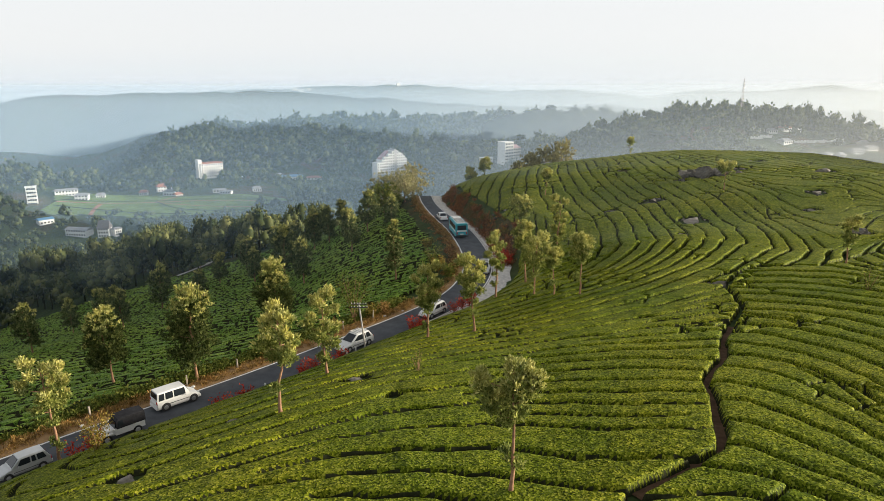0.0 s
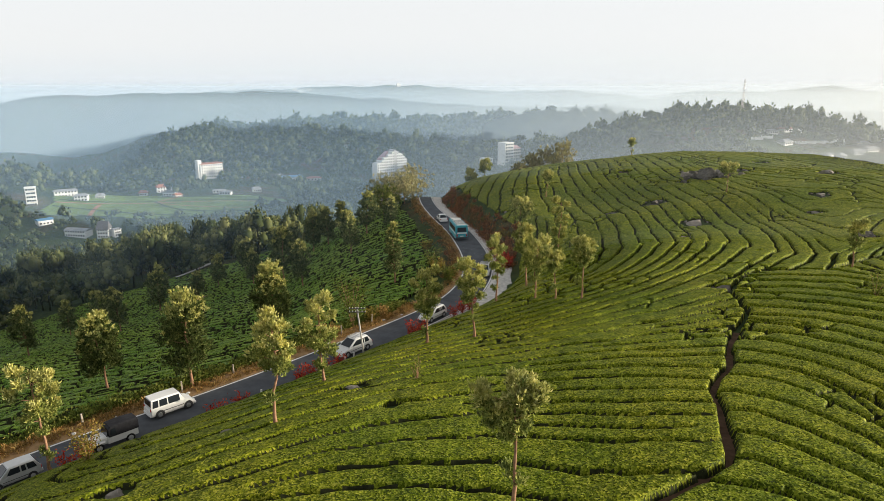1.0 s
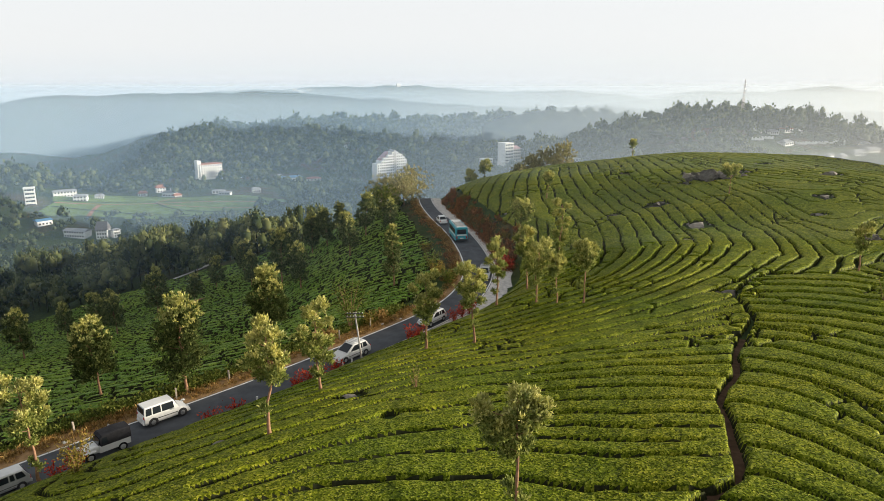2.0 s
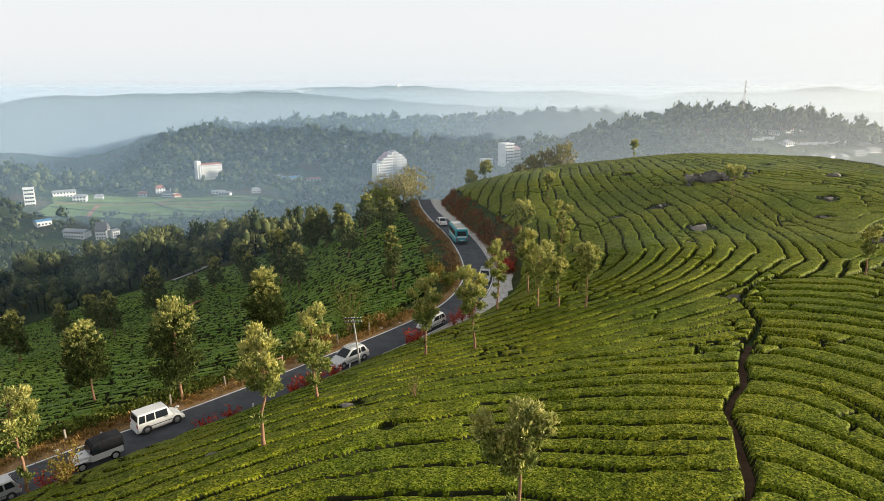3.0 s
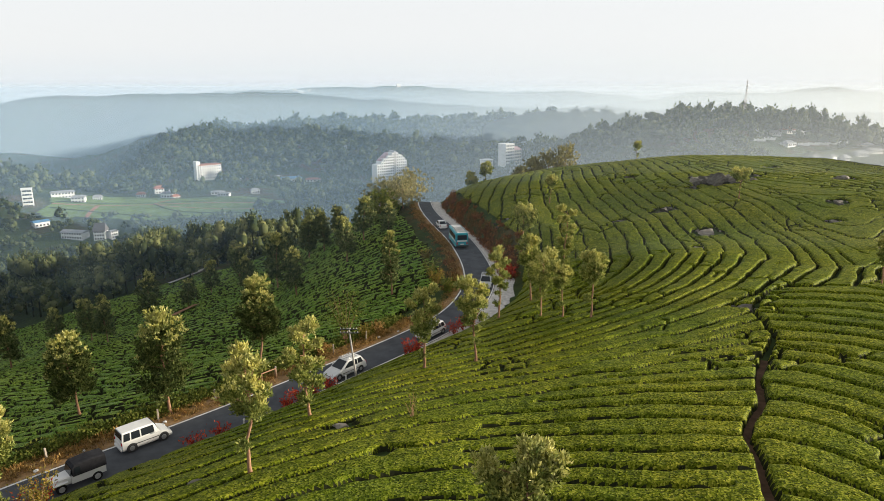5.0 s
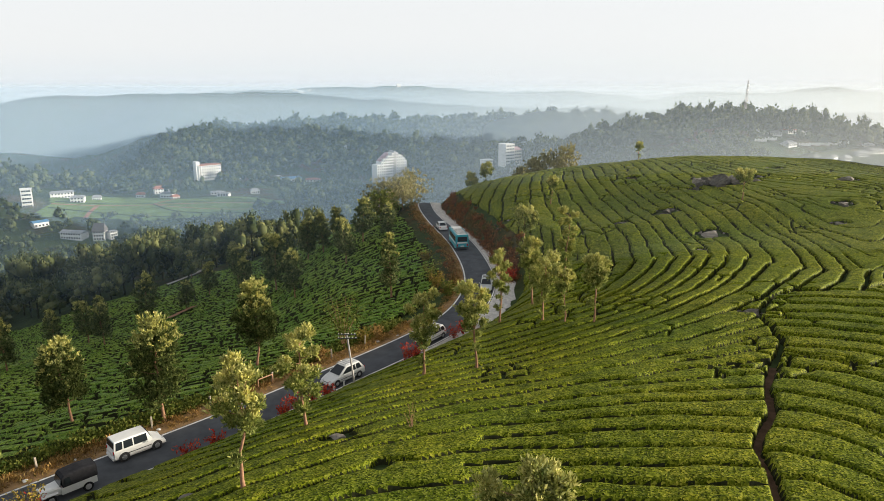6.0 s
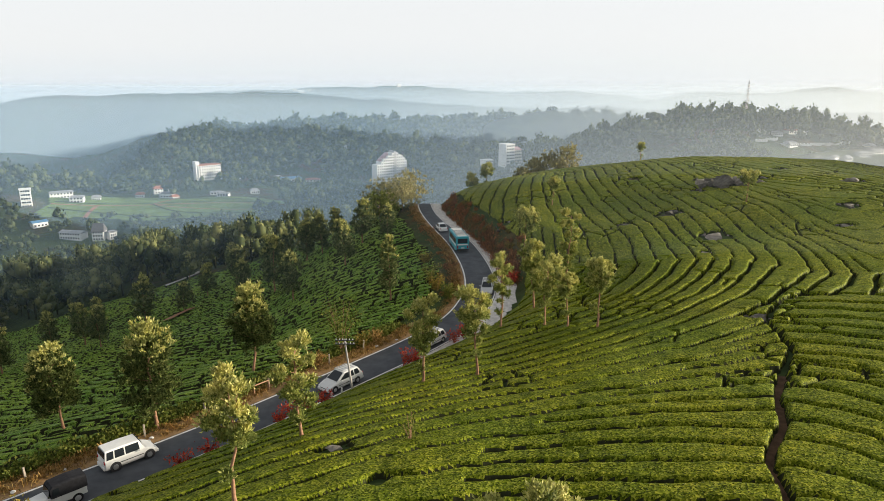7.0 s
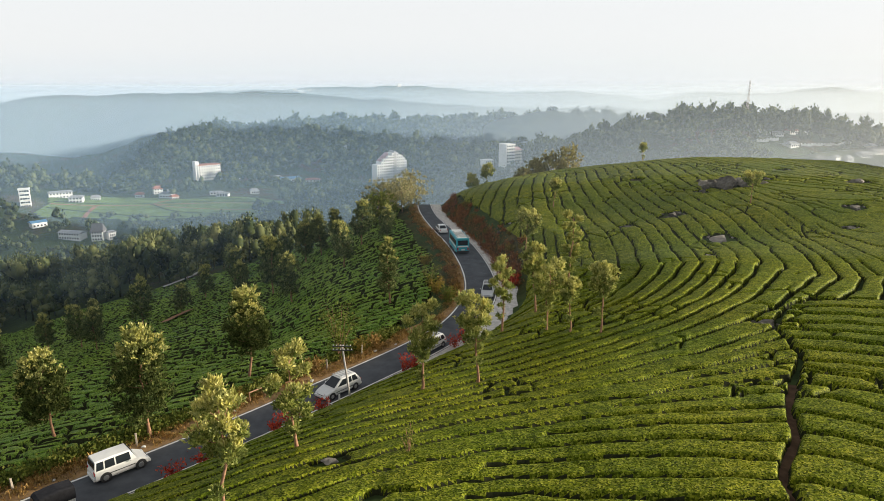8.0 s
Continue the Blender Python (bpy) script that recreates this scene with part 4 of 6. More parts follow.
def far_trees():
    rng = np.random.default_rng(8)
    xs, ys, rs = [], [], []
    y = 176.0
    while y < 1280:
        cell = 6.0 + y / 95
        x = np.arange(-0.76 * y - 25, 0.76 * y + 40, cell)
        xs.append(x + rng.uniform(-0.45, 0.45, len(x)) * cell)
        ys.append(y + rng.uniform(-0.45, 0.45, len(x)) * cell)
        rs.append(np.full(len(x), 0.62 * cell))
        y += cell
    x, y, r = np.concatenate(xs), np.concatenate(ys), np.concatenate(rs)
    keep = ~in_field(x, y, 6) & ((country(x, y) > hill(x, y) - 3) | ((x < -50) & (y > 192)) | (road_side(x, y)[0] < -152))
    for cx, cy, cr in CLEARINGS:
        keep &= np.hypot(x - cx, (y - cy + cr * 0.45) * 0.6) > cr * (0.6 if cy < 560 else 0.74 if cy < 650 else 0.95)
    # open hamlet ground on the valley floor and on the plateau
    keep &= ~((np.abs(x + 130) < 130) & (np.abs(y - 690) < 45) & (rng.uniform(0, 1, len(x)) < 0.35))
    keep &= ~((x > 235) & (np.abs(y - 530) < 52) & (rng.uniform(0, 1, len(x)) < 0.8))
    keep &= ~((x > 30) & (y < 330) & (rng.uniform(0, 1, len(x)) < 0.6))
    keep &= ~((x > -10) & (y < 480) & (x < 0.5 * y) & (rng.uniform(0, 1, len(x)) < 0.8))
    r = np.where((y > 400) & (y < 552) & (x > -345) & (x < -120), r * 0.7, r)  # low scrub below the field
    near = keep & (y < 275)
    far = keep & (y >= 275) & ~((x / y < -0.52) & (y > 720))
    plant_wood("woodland", "dense dark green woodland filling the valley slopes", x[near], y[near], r[near] * 0.8 * np.random.default_rng(9).uniform(0.7, 1.35, near.sum()), 60, 13, 430, 0.125, 1.5, NEAR_WOOD_LEAF)
    plant_wood("hill_forest", "hazy dark green forest covering the far hills", x[far], y[far], r[far], 70, 4, 28, 0.28, 1.15, stems=False)


far_trees()


def tall_trees():
    """Emergent trees that break the skyline of the ridges."""
    rng = np.random.default_rng(12)
    n = 170
    x = np.r_[rng.uniform(-200, 190, 80), rng.uniform(120, 240, 40), rng.uniform(260, 420, 50)]
    y = np.r_[rng.uniform(900, 1010, 80), rng.uniform(540, 610, 40), rng.uniform(575, 640, 50)]
    plant_wood("ridge_trees", "tall thin trees standing above the forested skyline", x, y, np.r_[rng.uniform(3.2, 5.5, 80), rng.uniform(3, 5, 40), rng.uniform(4, 7, 50)], 80, 9, 120, 0.15, 1.5)


tall_trees()


# ---- the far tea field with its tracks ----
def build_field():
    gx, gy = np.arange(-350, -142, 4.0), np.arange(530, 640, 3.0)
    x, y = (a.ravel() for a in np.meshgrid(gx, gy))
    inside = in_field(x + 5 * np.sin(y * 0.11), y + 4 * np.sin(x * 0.07))
    f = grid_faces(len(gx), len(gy))
    f = f[inside[f].all(1)]
    z = land(x, y) + 0.7 + 0.35 * np.sin(y * 2.1)
    used = np.unique(f)
    to = np.full(len(x), -1)
    to[used] = np.arange(len(used))
    ob = mesh_ob("far_tea_field", np.stack([x, y, z], 1)[used], to[f], FIELD, smooth=True)
    tagged(ob, "pale green clipped tea field in the valley", "field", kind="structure")
    for name, pts, w in (("dirt_track", [(-338, 566), (-300, 578), (-262, 590), (-225, 600), (-170, 604)], 2.2), ("dirt_track", [(-296, 541), (-300, 556), (-303, 574)], 3.5),
                         ("dirt_track", [(-250, 625), (-258, 606), (-262, 590)], 2.6), ("dirt_track", [(-262, 590), (-230, 580), (-190, 575), (-160, 580)], 1.6)):
        line = smooth_line(pts, 3)
        track(name, line, w, 1.15, "pale dirt track crossing the far tea field")


def track(name, line, width, up, label, mat=None):
    t = np.gradient(line, axis=0)
    t /= np.linalg.norm(t, axis=1)[:, None]
    n = np.stack([-t[:, 1], t[:, 0]], 1)
    rows = [line + n * width * k for k in (-0.5, 0, 0.5)]
    v = np.stack(rows, 1).reshape(-1, 2)
    z = land(v[:, 0], v[:, 1]) + up
    tagged(mesh_ob(name, np.column_stack([v, z]), grid_faces(3, len(line)), mat or TRACK), label, "track", kind="structure")


HEDGE = plain("dark_hedge", (0.035, 0.055, 0.02), 0.9, vary=0.3, scale=0.5)
FIELD = plain("far_tea", (0.13, 0.19, 0.05), 0.9, vary=0.3, scale=0.12)
TRACK = plain("dirt", (0.30, 0.16, 0.09), 0.95, vary=0.2, scale=0.3)
PALE_TRACK = plain("concrete_track", (0.55, 0.52, 0.46), 0.9, vary=0.15, scale=0.4)
build_field()
for pts in ([(-338, 572), (-300, 584), (-262, 596), (-224, 606), (-165, 610)], [(-262, 592), (-236, 566), (-200, 560), (-158, 566)], [(-335, 556), (-290, 556), (-250, 548), (-215, 552)],
            [(-300, 612), (-262, 618), (-220, 622), (-190, 622)]):
    track("hedge_line", smooth_line(pts, 3), 1.8, 1.5, "dark hedge line dividing the far tea field", HEDGE)
track("valley_lane", smooth_line([(-80, 190), (-76, 193), (-73.5, 198), (-74, 204)], 3), 3.2, 1.0, "pale concrete lane winding below the tea slope", PALE_TRACK)
track("red_path", smooth_line([(-58, 139), (-57.5, 143), (-55.5, 147)], 3), 2.2, 1.0, "bare red earth path cut through the tea")


# ---- buildings ----
GLASS = plain("window_glass", (0.035, 0.045, 0.055), 0.15, vary=0.3, scale=0.5)
ROOF_GREY = plain("roof_sheet", (0.30, 0.31, 0.32), 0.6, vary=0.2, scale=0.3)
ROOF_RED = plain("roof_tile", (0.36, 0.16, 0.11), 0.85, vary=0.25, scale=0.4)
ROOF_BLUE = plain("blue_roof_sheet", (0.09, 0.24, 0.42), 0.5, vary=0.15, scale=0.3)
PINK_ROOF = plain("pink_roof", (0.46, 0.30, 0.30), 0.85, vary=0.15, scale=0.3)
CREAM_WALL = plain("cream_plaster", (0.66, 0.62, 0.54), 0.85, vary=0.08, scale=0.2)
GREY_WALL = plain("grey_plaster", (0.40, 0.40, 0.40), 0.85, vary=0.12, scale=0.2)


def pane_mesh(w, h):
    bm = bmesh.new()
    box(bm, -w / 2, -0.09, 0, w / 2, 0.05, h)
    me = bpy.data.meshes.new("window")
    bm.to_mesh(me)
    bm.free()
    me.materials.append(GLASS)
    return me


def window_row(parent, x0, x1, y, z, count, me, turn=0.0):
    for i in range(count):
        w = new("window", me)
        w.parent = parent
        u = x0 + (x1 - x0) * (i + 0.5) / count
        w.matrix_local = pose(u, y, z, 0, 0, turn) if not turn else pose(y, u, z, 0, 0, turn)


def stepped_hotel(x, y, turn):
    """A tall white hotel whose bays climb like steps to a dark shaft."""
    base = ground_at(x, y) - 3
    hotel = thing("hotel", x, y, base, turn, "white stepped multi-storey hotel with rows of dark windows", "building")
    me = pane_mesh(1.5, 1.7)
    floors = [7, 7, 8, 9, 9, 10, 10, 11, 0, 11, 10, 10, 9, 8]
    bay, storey = 2.9, 3.1
    for i, n in enumerate(floors):
        x0 = (i - len(floors) / 2) * bay
        high = 11.6 if n == 0 else n
        bm = bmesh.new()
        back = 12 + 0.4 * (i % 2)
        box(bm, x0, 0.15 * (i % 2) + (0.5 if n == 0 else 0), 0, x0 + bay - 0.005, back, high * storey + 1.2)
        part("bay" if n else "shaft", round_edges(bm, 0.08), GREY_WALL if n == 0 else WHITE_WALL, hotel)
        for k in range(n):
            window_row(hotel, x0, x0 + bay, 0.15 * (i % 2), 1.2 + k * storey, 1, me)
    bm = bmesh.new()
    v = [bm.verts.new(p) for p in ((-14, 4, 27), (-3, 4, 35.6), (-3, 11.5, 35.6), (-14, 11.5, 27), (-14, 4, 26), (-3, 4, 26), (-3, 11.5, 26), (-14, 11.5, 26))]
    for q in ((0, 1, 2, 3), (4, 7, 6, 5), (0, 4, 5, 1), (1, 5, 6, 2), (2, 6, 7, 3), (3, 7, 4, 0)):
        bm.faces.new([v[i] for i in q])
    part("roof", bm, PINK_ROOF, hotel, "sloping pink roof")


def block_hotel(x, y, turn, w, d, floors, bays, label, wing=None, roof=None, base_drop=2.0, storey=3.2, tower=None):
    base = ground_at(x, y) - base_drop
    ob = thing("hotel", x, y, base, turn, label, "building")
    me = pane_mesh(1.5, 1.5)
    bm = bmesh.new()
    box(bm, -w / 2, 0, 0, w / 2, d, floors * storey)
    part("wall", round_edges(bm, 0.1), WHITE_WALL, ob)
    bm = bmesh.new()
    box(bm, -w / 2 - 0.4, -0.4, floors * storey, w / 2 + 0.4, d + 0.4, floors * storey + 0.7)
    part("parapet", round_edges(bm, 0.08), roof or WHITE_WALL, ob)
    for k in range(floors):
        bm = bmesh.new()
        box(bm, -w / 2 - 0.15, -0.25, k * storey + 0.02, w / 2 + 0.15, -0.003, k * storey + 0.4)
        part("ledge", bm, CREAM_WALL, ob)
        window_row(ob, -w / 2 + 0.5, w / 2 - 0.5, 0.0, k * storey + 1.1, bays, me)
    if tower:
        bm = bmesh.new()
        box(bm, *tower[0], *tower[1])
        part("stair_tower", round_edges(bm, 0.1), WHITE_WALL, ob)
    if wing:
        wx0, wx1, wf, wb = wing
        bm = bmesh.new()
        box(bm, wx0, 3, 0, wx1, d + 3, wf * storey)
        part("wing", round_edges(bm, 0.1), CREAM_WALL, ob)
        for k in range(wf):
            window_row(ob, wx0, wx1, 3.0, k * storey + 1.0, wb, me)
        bm = bmesh.new()
        v = [bm.verts.new(p) for p in ((wx0 - 0.6, 2.4, wf * storey), (wx1 + 0.6, 2.4, wf * storey), (wx1 + 0.6, d + 3.6, wf * storey), (wx0 - 0.6, d + 3.6, wf * storey),
                                       (wx0 + 1, d / 2 + 3, wf * storey + 3), (wx1 - 1, d / 2 + 3, wf * storey + 3))]
        for q in ((0, 1, 5, 4), (1, 2, 5), (2, 3, 4, 5), (3, 0, 4), (3, 2, 1, 0)):
            bm.faces.new([v[i] for i in q])
        part("roof", bm, PINK_ROOF, ob, "hipped pink roof")
    return ob


def house(x, y, turn, w, d, h, wall, roof, label, storeys=1, rise=2.2, hip=0.25, bays=4, sink=0.6):
    w, d, h = w * 0.92, d * 0.92, h * 0.92
    ob = thing("house", x, y, ground_at(x, y) - sink, turn + 24, label, "house")
    bm = bmesh.new()
    box(bm, -w / 2, 0, 0, w / 2, d, h)
    part("wall", round_edges(bm, 0.05), wall, ob)
    bm = bmesh.new()
    o = 0.7
    a, b = -w / 2 - o, w / 2 + o
    v = [bm.verts.new(p) for p in ((a, -o, h), (b, -o, h), (b, d + o, h), (a, d + o, h), (a + w * hip, d / 2, h + rise), (b - w * hip, d / 2, h + rise),
                                   (a, -o, h - 0.15), (b, -o, h - 0.15), (b, d + o, h - 0.15), (a, d + o, h - 0.15))]
    for q in ((0, 1, 5, 4), (1, 2, 5), (2, 3, 4, 5), (3, 0, 4), (9, 8, 7, 6), (6, 7, 1, 0), (7, 8, 2, 1), (8, 9, 3, 2), (9, 6, 0, 3)):
        bm.faces.new([v[i] for i in q])
    part("roof", bm, roof, ob)
    me = pane_mesh(min(1.6, w / bays * 0.5), 1.3)
    for k in range(storeys):
        window_row(ob, -w / 2 + 0.4, w / 2 - 0.4, 0.0, sink + 0.9 + k * h / storeys, bays, me)
    return ob


stepped_hotel(-58, 768, 36)
block_hotel(-264, 752, 42, 26, 14, 6, 9, "white six-storey hotel on the forested hillside", tower=((-15.5, 1, 0), (-11, 9, 24)), roof=ROOF_RED)
block_hotel(71, 695, 36, 12, 12, 11, 5, "tall white apartment tower with a lower wing", wing=(6.3, 19, 9, 5), base_drop=4)
block_hotel(52, 735, 30, 11, 10, 5, 4, "small white apartment block among trees", base_drop=1)
block_hotel(-352, 556, 30, 8, 6, 5, 4, "narrow white multi-storey block on the hillside", base_drop=2)
W, G, R, B, C = WHITE_WALL, ROOF_GREY, ROOF_RED, ROOF_BLUE, CREAM_WALL
house(-339, 586, 10, 20, 9, 6.5, W, G, "long white two-storey house with a grey roof", 2, 1.5, 0.1, 7)
house(-323, 580, -5, 12, 9, 6, W, G, "white house with a grey roof among trees", 2, 1.8)
house(-314, 596, 0, 8, 7, 4, W, G, "small white house with a grey roof")
house(-319, 518, 25, 12, 8, 5, W, B, "white shed with a pale blue sheet roof", 1, 1.2, 0.05)
house(-285, 497, -35, 20, 9, 6.5, W, G, "long white building under a grey sheet roof", 2, 1.6, 0.02, 8)
house(-263, 496, -15, 9, 9, 8.5, W, plain("slate_roof", (0.13, 0.13, 0.14), 0.8), "tall white house with a steep dark roof", 3, 6.0, 0.12, 4)
house(-253, 500, 30, 6, 6, 7, W, G, "narrow white house with a grey roof", 3, 1.0, 0.2, 3)
house(-266, 632, -30, 13, 8, 5, W, G, "white house with a grey roof by the tea field", 1, 2.0)
house(-252, 622, 20, 7, 6, 4, C, R, "small cream house with a red roof", 1, 1.8)
house(-214, 640, -25, 12, 7, 3.5, W, G, "low white house with a grey roof", 1, 1.3)
house(-292, 634, -10, 8, 7, 4, W, R, "small white house with a red roof")
house(-175, 766, 8, 26, 14, 5, W, B, "long white hall with a bright blue sheet roof", 1, 1.8, 0.05, 8)
house(-151, 770, -12, 18, 9, 4, C, R, "low cream house with a rusty red roof", 1, 1.8)
house(-192, 774, 0, 9, 8, 4, W, G, "small white house with a grey roof")
house(-90, 700, 12, 7, 7, 6, W, G, "small white two-storey house", 2, 1.2, 0.2, 3)
house(-81, 722, 0, 9, 7, 7, W, G, "white two-storey house with a flat grey roof", 2, 0.8, 0.1, 3)
house(-108, 668, 0, 9, 6, 3.2, W, G, "low white house among trees", 1, 1.0)
house(-122, 672, 15, 7, 6, 3.2, W, G, "low white house among trees", 1, 1.0)
house(-236, 772, 0, 10, 8, 6, W, G, "white house beside the hillside hotel", 2, 1.5)
house(-127, 905, 0, 16, 9, 7, W, G, "white house on the wooded ridge", 2, 2.0)
house(288, 550, 8, 13, 8, 3.6, W, G, "white bungalow with a hipped grey roof", 1, 2.4)
house(297, 529, -6, 11, 7, 3.6, C, G, "low cream house with a grey roof by the hill", 1, 1.6, 0.2, 4)
house(314, 532, 14, 9, 7, 5.5, W, G, "white two-storey house on the bare slope", 2, 1.0, 0.1, 3)
house(328, 538, 0, 7, 6, 3.5, W, G, "small white house on the bare slope")
house(350, 553, -8, 13, 8, 4.5, W, G, "white house with a grey roof on the plateau", 1, 1.6)
house(371, 568, 0, 16, 9, 4, W, G, "long white house on the plateau", 1, 1.4, 0.1, 6)
house(375, 584, 6, 9, 7, 3.5, C, G, "small cream house on the plateau")
house(270, 572, 4, 14, 7, 3.4, C, G, "long grey-roofed house among trees", 1, 2.0, 0.2, 6)
house(287, 575, -6, 10, 7, 3.4, W, G, "white house with a grey roof among trees", 1, 1.8)
house(307, 590, 0, 11, 8, 4.2, W, R, "white house with a red roof", 1, 2.2)
house(319, 594, 10, 9, 7, 3.6, W, G, "small white house among tall trees")
house(-223, 650, -10, 13, 7, 3.4, W, G, "low white house above the far tea field", 1, 1.2)
house(-281, 659, 8, 15, 9, 6.5, W, R, "large white house with a red-brown roof above the field", 2, 2.6, 0.2, 5)
house(-188, 662, 0, 9, 7, 4, W, G, "small white house among valley trees")
house(-134, 708, 0, 10, 7, 4, W, G, "small white house below the wooded hill")
house(-120, 716, 12, 8, 6, 3.6, C, G, "small cream house below the wooded hill")
house(112, 548, 0, 9, 8, 6.5, GREY_WALL, G, "grey two-storey house behind the hilltop", 2, 0.6, 0.1, 3)
for wx, wy in ((263, 554), (274, 560), (302, 558), (313, 563), (324, 568), (336, 575), (349, 583)):
    wall = thing("boundary_wall", wx, wy, ground_at(wx, wy) - 0.3, 8, "low white boundary wall on the plateau", "wall", "plateau walls")
    bm = bmesh.new()
    box(bm, -5, 0, 0, 5, 0.4, 2.0)
    for px in (-5, -1.7, 1.7, 5):
        box(bm, px - 0.35, -0.1, 0, px + 0.35, 0.5, 2.5)
    part("panel", bm, WHITE_WALL, wall)
for wx, wy, s in ((-760, 3480, 26), (-690, 3500, 16), (-715, 3440, 20), (-735, 3460, 14), (-230, 3600, 22)):
    house(wx, wy, 0, s, s * 0.6, s * 0.8, WHITE_WALL, WHITE_WALL, "tiny white building on the hazy mountain", 1, 2, 0.1, 3)


def lattice_mast(x, y, high):
    mast = thing("radio_mast", x, y, ground_at(x, y), 20, "tall thin steel lattice mast above the trees", "mast")
    steel = plain("galvanised_steel", (0.32, 0.30, 0.30), 0.5, 0.6, 0.15)
    foot, top = 2.0, 0.5
    for sx, sy in ((-1, -1), (1, -1), (1, 1), (-1, 1)):
        v, f = tube_arrays([(sx * foot / 2, sy * foot / 2, 0), (sx * top / 2, sy * top / 2, high)], [0.16, 0.12], 5)
        mesh_ob("mast_leg", v, f, steel, mast)
    n = 12
    for i in range(n):
        z0, z1 = high * i / n, high * (i + 1) / n
        w0, w1 = (foot + (top - foot) * i / n) / 2, (foot + (top - foot) * (i + 1) / n) / 2
        for a, b in (((-w0, -w0, z0), (w1, -w1, z1)), ((w0, -w0, z0), (w1, w1, z1)), ((w0, w0, z0), (-w1, w1, z1)), ((-w0, w0, z0), (-w1, -w1, z1))):
            v, f = tube_arrays([a, b], [0.07, 0.07], 4)
            mesh_ob("brace", v, f, steel, mast)
    for z in (0.8, 0.9):
        bm = bmesh.new()
        bmesh.ops.create_cone(bm, segments=10, radius1=0.8, radius2=0.6, depth=0.5, cap_ends=True, matrix=pose(0, -0.8, high * z, 90))
        part("dish", bm, WHITE_WALL, mast)


lattice_mast(268, 600, 40)

# ---- rocks ----
ROCK = plain("weathered_rock", (0.115, 0.105, 0.09), 0.9, vary=0.45, scale=1.3, bump=0.8)
PALE_ROCK = plain("pale_rock", (0.24, 0.215, 0.18), 0.9, vary=0.35, scale=1.6, bump=0.7)


def rock(x, y, size, flat, seed, mat, label):
    rng = np.random.default_rng(seed)
    bm = bmesh.new()
    bmesh.ops.create_icosphere(bm, subdivisions=3, radius=1)
    cuts = rng.normal(0, 1, (17, 3))
    cuts /= np.linalg.norm(cuts, axis=1)[:, None]
    far = rng.uniform(0.32, 0.72, 17)
    for v in bm.verts:
        c = np.array(v.co)
        for n, d in zip(cuts, far):
            over = c @ n - d
            if over > 0:
                c = c - n * over * 0.97
        c = c * (1 + 0.22 * noise.noise(Vector(c) * 3.1 + Vector((seed, 0, 0))) + 0.16 * noise.noise(Vector(c) * 8.0 + Vector((seed, 5, 0))))
        v.co = c * [size * 1.25, size, size * flat]
    ob = part("rock", bm, mat, None, smooth=False)
    ob.matrix_world = pose(x, y, ground_at(x, y) + size * flat * 0.45, 0, 0, rng.uniform(0, 360))
    return tagged(ob, label, "rock", "rocks in the tea")


rock_rng = np.random.default_rng(77)
for i in range(15):
    a, r = i * 2.4, 0.5 + 0.30 * i
    rock(50.3 + r * math.cos(a) * 1.35, 124.5 + r * math.sin(a), rock_rng.uniform(0.9, 1.9), rock_rng.uniform(0.7, 1.1), 100 + i, PALE_ROCK if i % 4 == 1 else ROCK, "dark weathered boulder heaped with others on the hilltop")
for i, (rx, ry, s, f) in enumerate([(57, 128.6, 1.1, 0.6), (58.6, 128, 0.8, 0.6), (55.4, 129.4, 0.9, 0.5), (44.5, 121, 0.8, 0.7), (36.1, 110.8, 1.0, 0.7), (37.2, 111.4, 0.8, 0.6), (35, 110, 0.7, 0.6)]):
    rock(rx, ry, s, f, 130 + i, ROCK, "dark weathered boulder half sunk among tea bushes")
for i, (rx, ry, s, f) in enumerate([(38.5, 98.4, 1.9, 0.35), (34, 90.5, 0.9, 0.35), (28.5, 108.2, 0.9, 0.5), (55.7, 97.1, 1.0, 0.5), (28.1, 63.3, 0.95, 0.8), (54.5, 82.9, 1.1, 0.6)]):
    rock(rx, ry, s, f, 150 + i, PALE_ROCK if i in (0, 1, 3) else ROCK, "flat pale rock slab showing between tea bushes" if i in (0, 1, 3) else "rounded grey boulder among tea bushes")
for i, (rx, ry, s, f) in enumerate([(-16.7, 30.3, 0.55, 0.6), (-6.2, 43.6, 0.6, 0.5), (-19.5, 36.0, 0.4, 0.6), (-13.3, 37.4, 0.8, 0.35), (71, 121, 1.3, 0.5), (60, 104, 1.0, 0.5)]):
    rock(rx, ry, s, f, 170 + i, PALE_ROCK, "small pale rock lying in a gap of the tea")


for i, (gx, gy, gr) in enumerate(GAPS):
    if gy > 60:
        for k in range(3):
            a = 2.1 * i + 2.2 * k
            rock(gx + 0.75 * gr * math.cos(a), gy + 0.7 * gr * math.sin(a), 0.3 + 0.12 * ((i + k) % 3), 0.7, 400 + 10 * i + k, ROCK if (i + k) % 3 else PALE_ROCK, "small grey rock beside the tea bushes")


# ---- beside the road ----
def beside(s, d):
    """A place s metres along the road and d metres to the right of its middle, with the road's heading there."""
    seg = np.linalg.norm(np.diff(ROAD, axis=0), axis=1)
    run = np.r_[0, np.cumsum(seg)]
    px, py = np.interp(s, run, ROAD[:, 0]), np.interp(s, run, ROAD[:, 1])
    qx, qy = np.interp(s + 0.5, run, ROAD[:, 0]), np.interp(s + 0.5, run, ROAD[:, 1])
    a = math.atan2(qy - py, qx - px)
    return px + d * math.sin(a), py - d * math.cos(a), math.degrees(a)


def along(x, y):
    return float(road_side(x, y)[1][0])


bank_rng = np.random.default_rng(5)
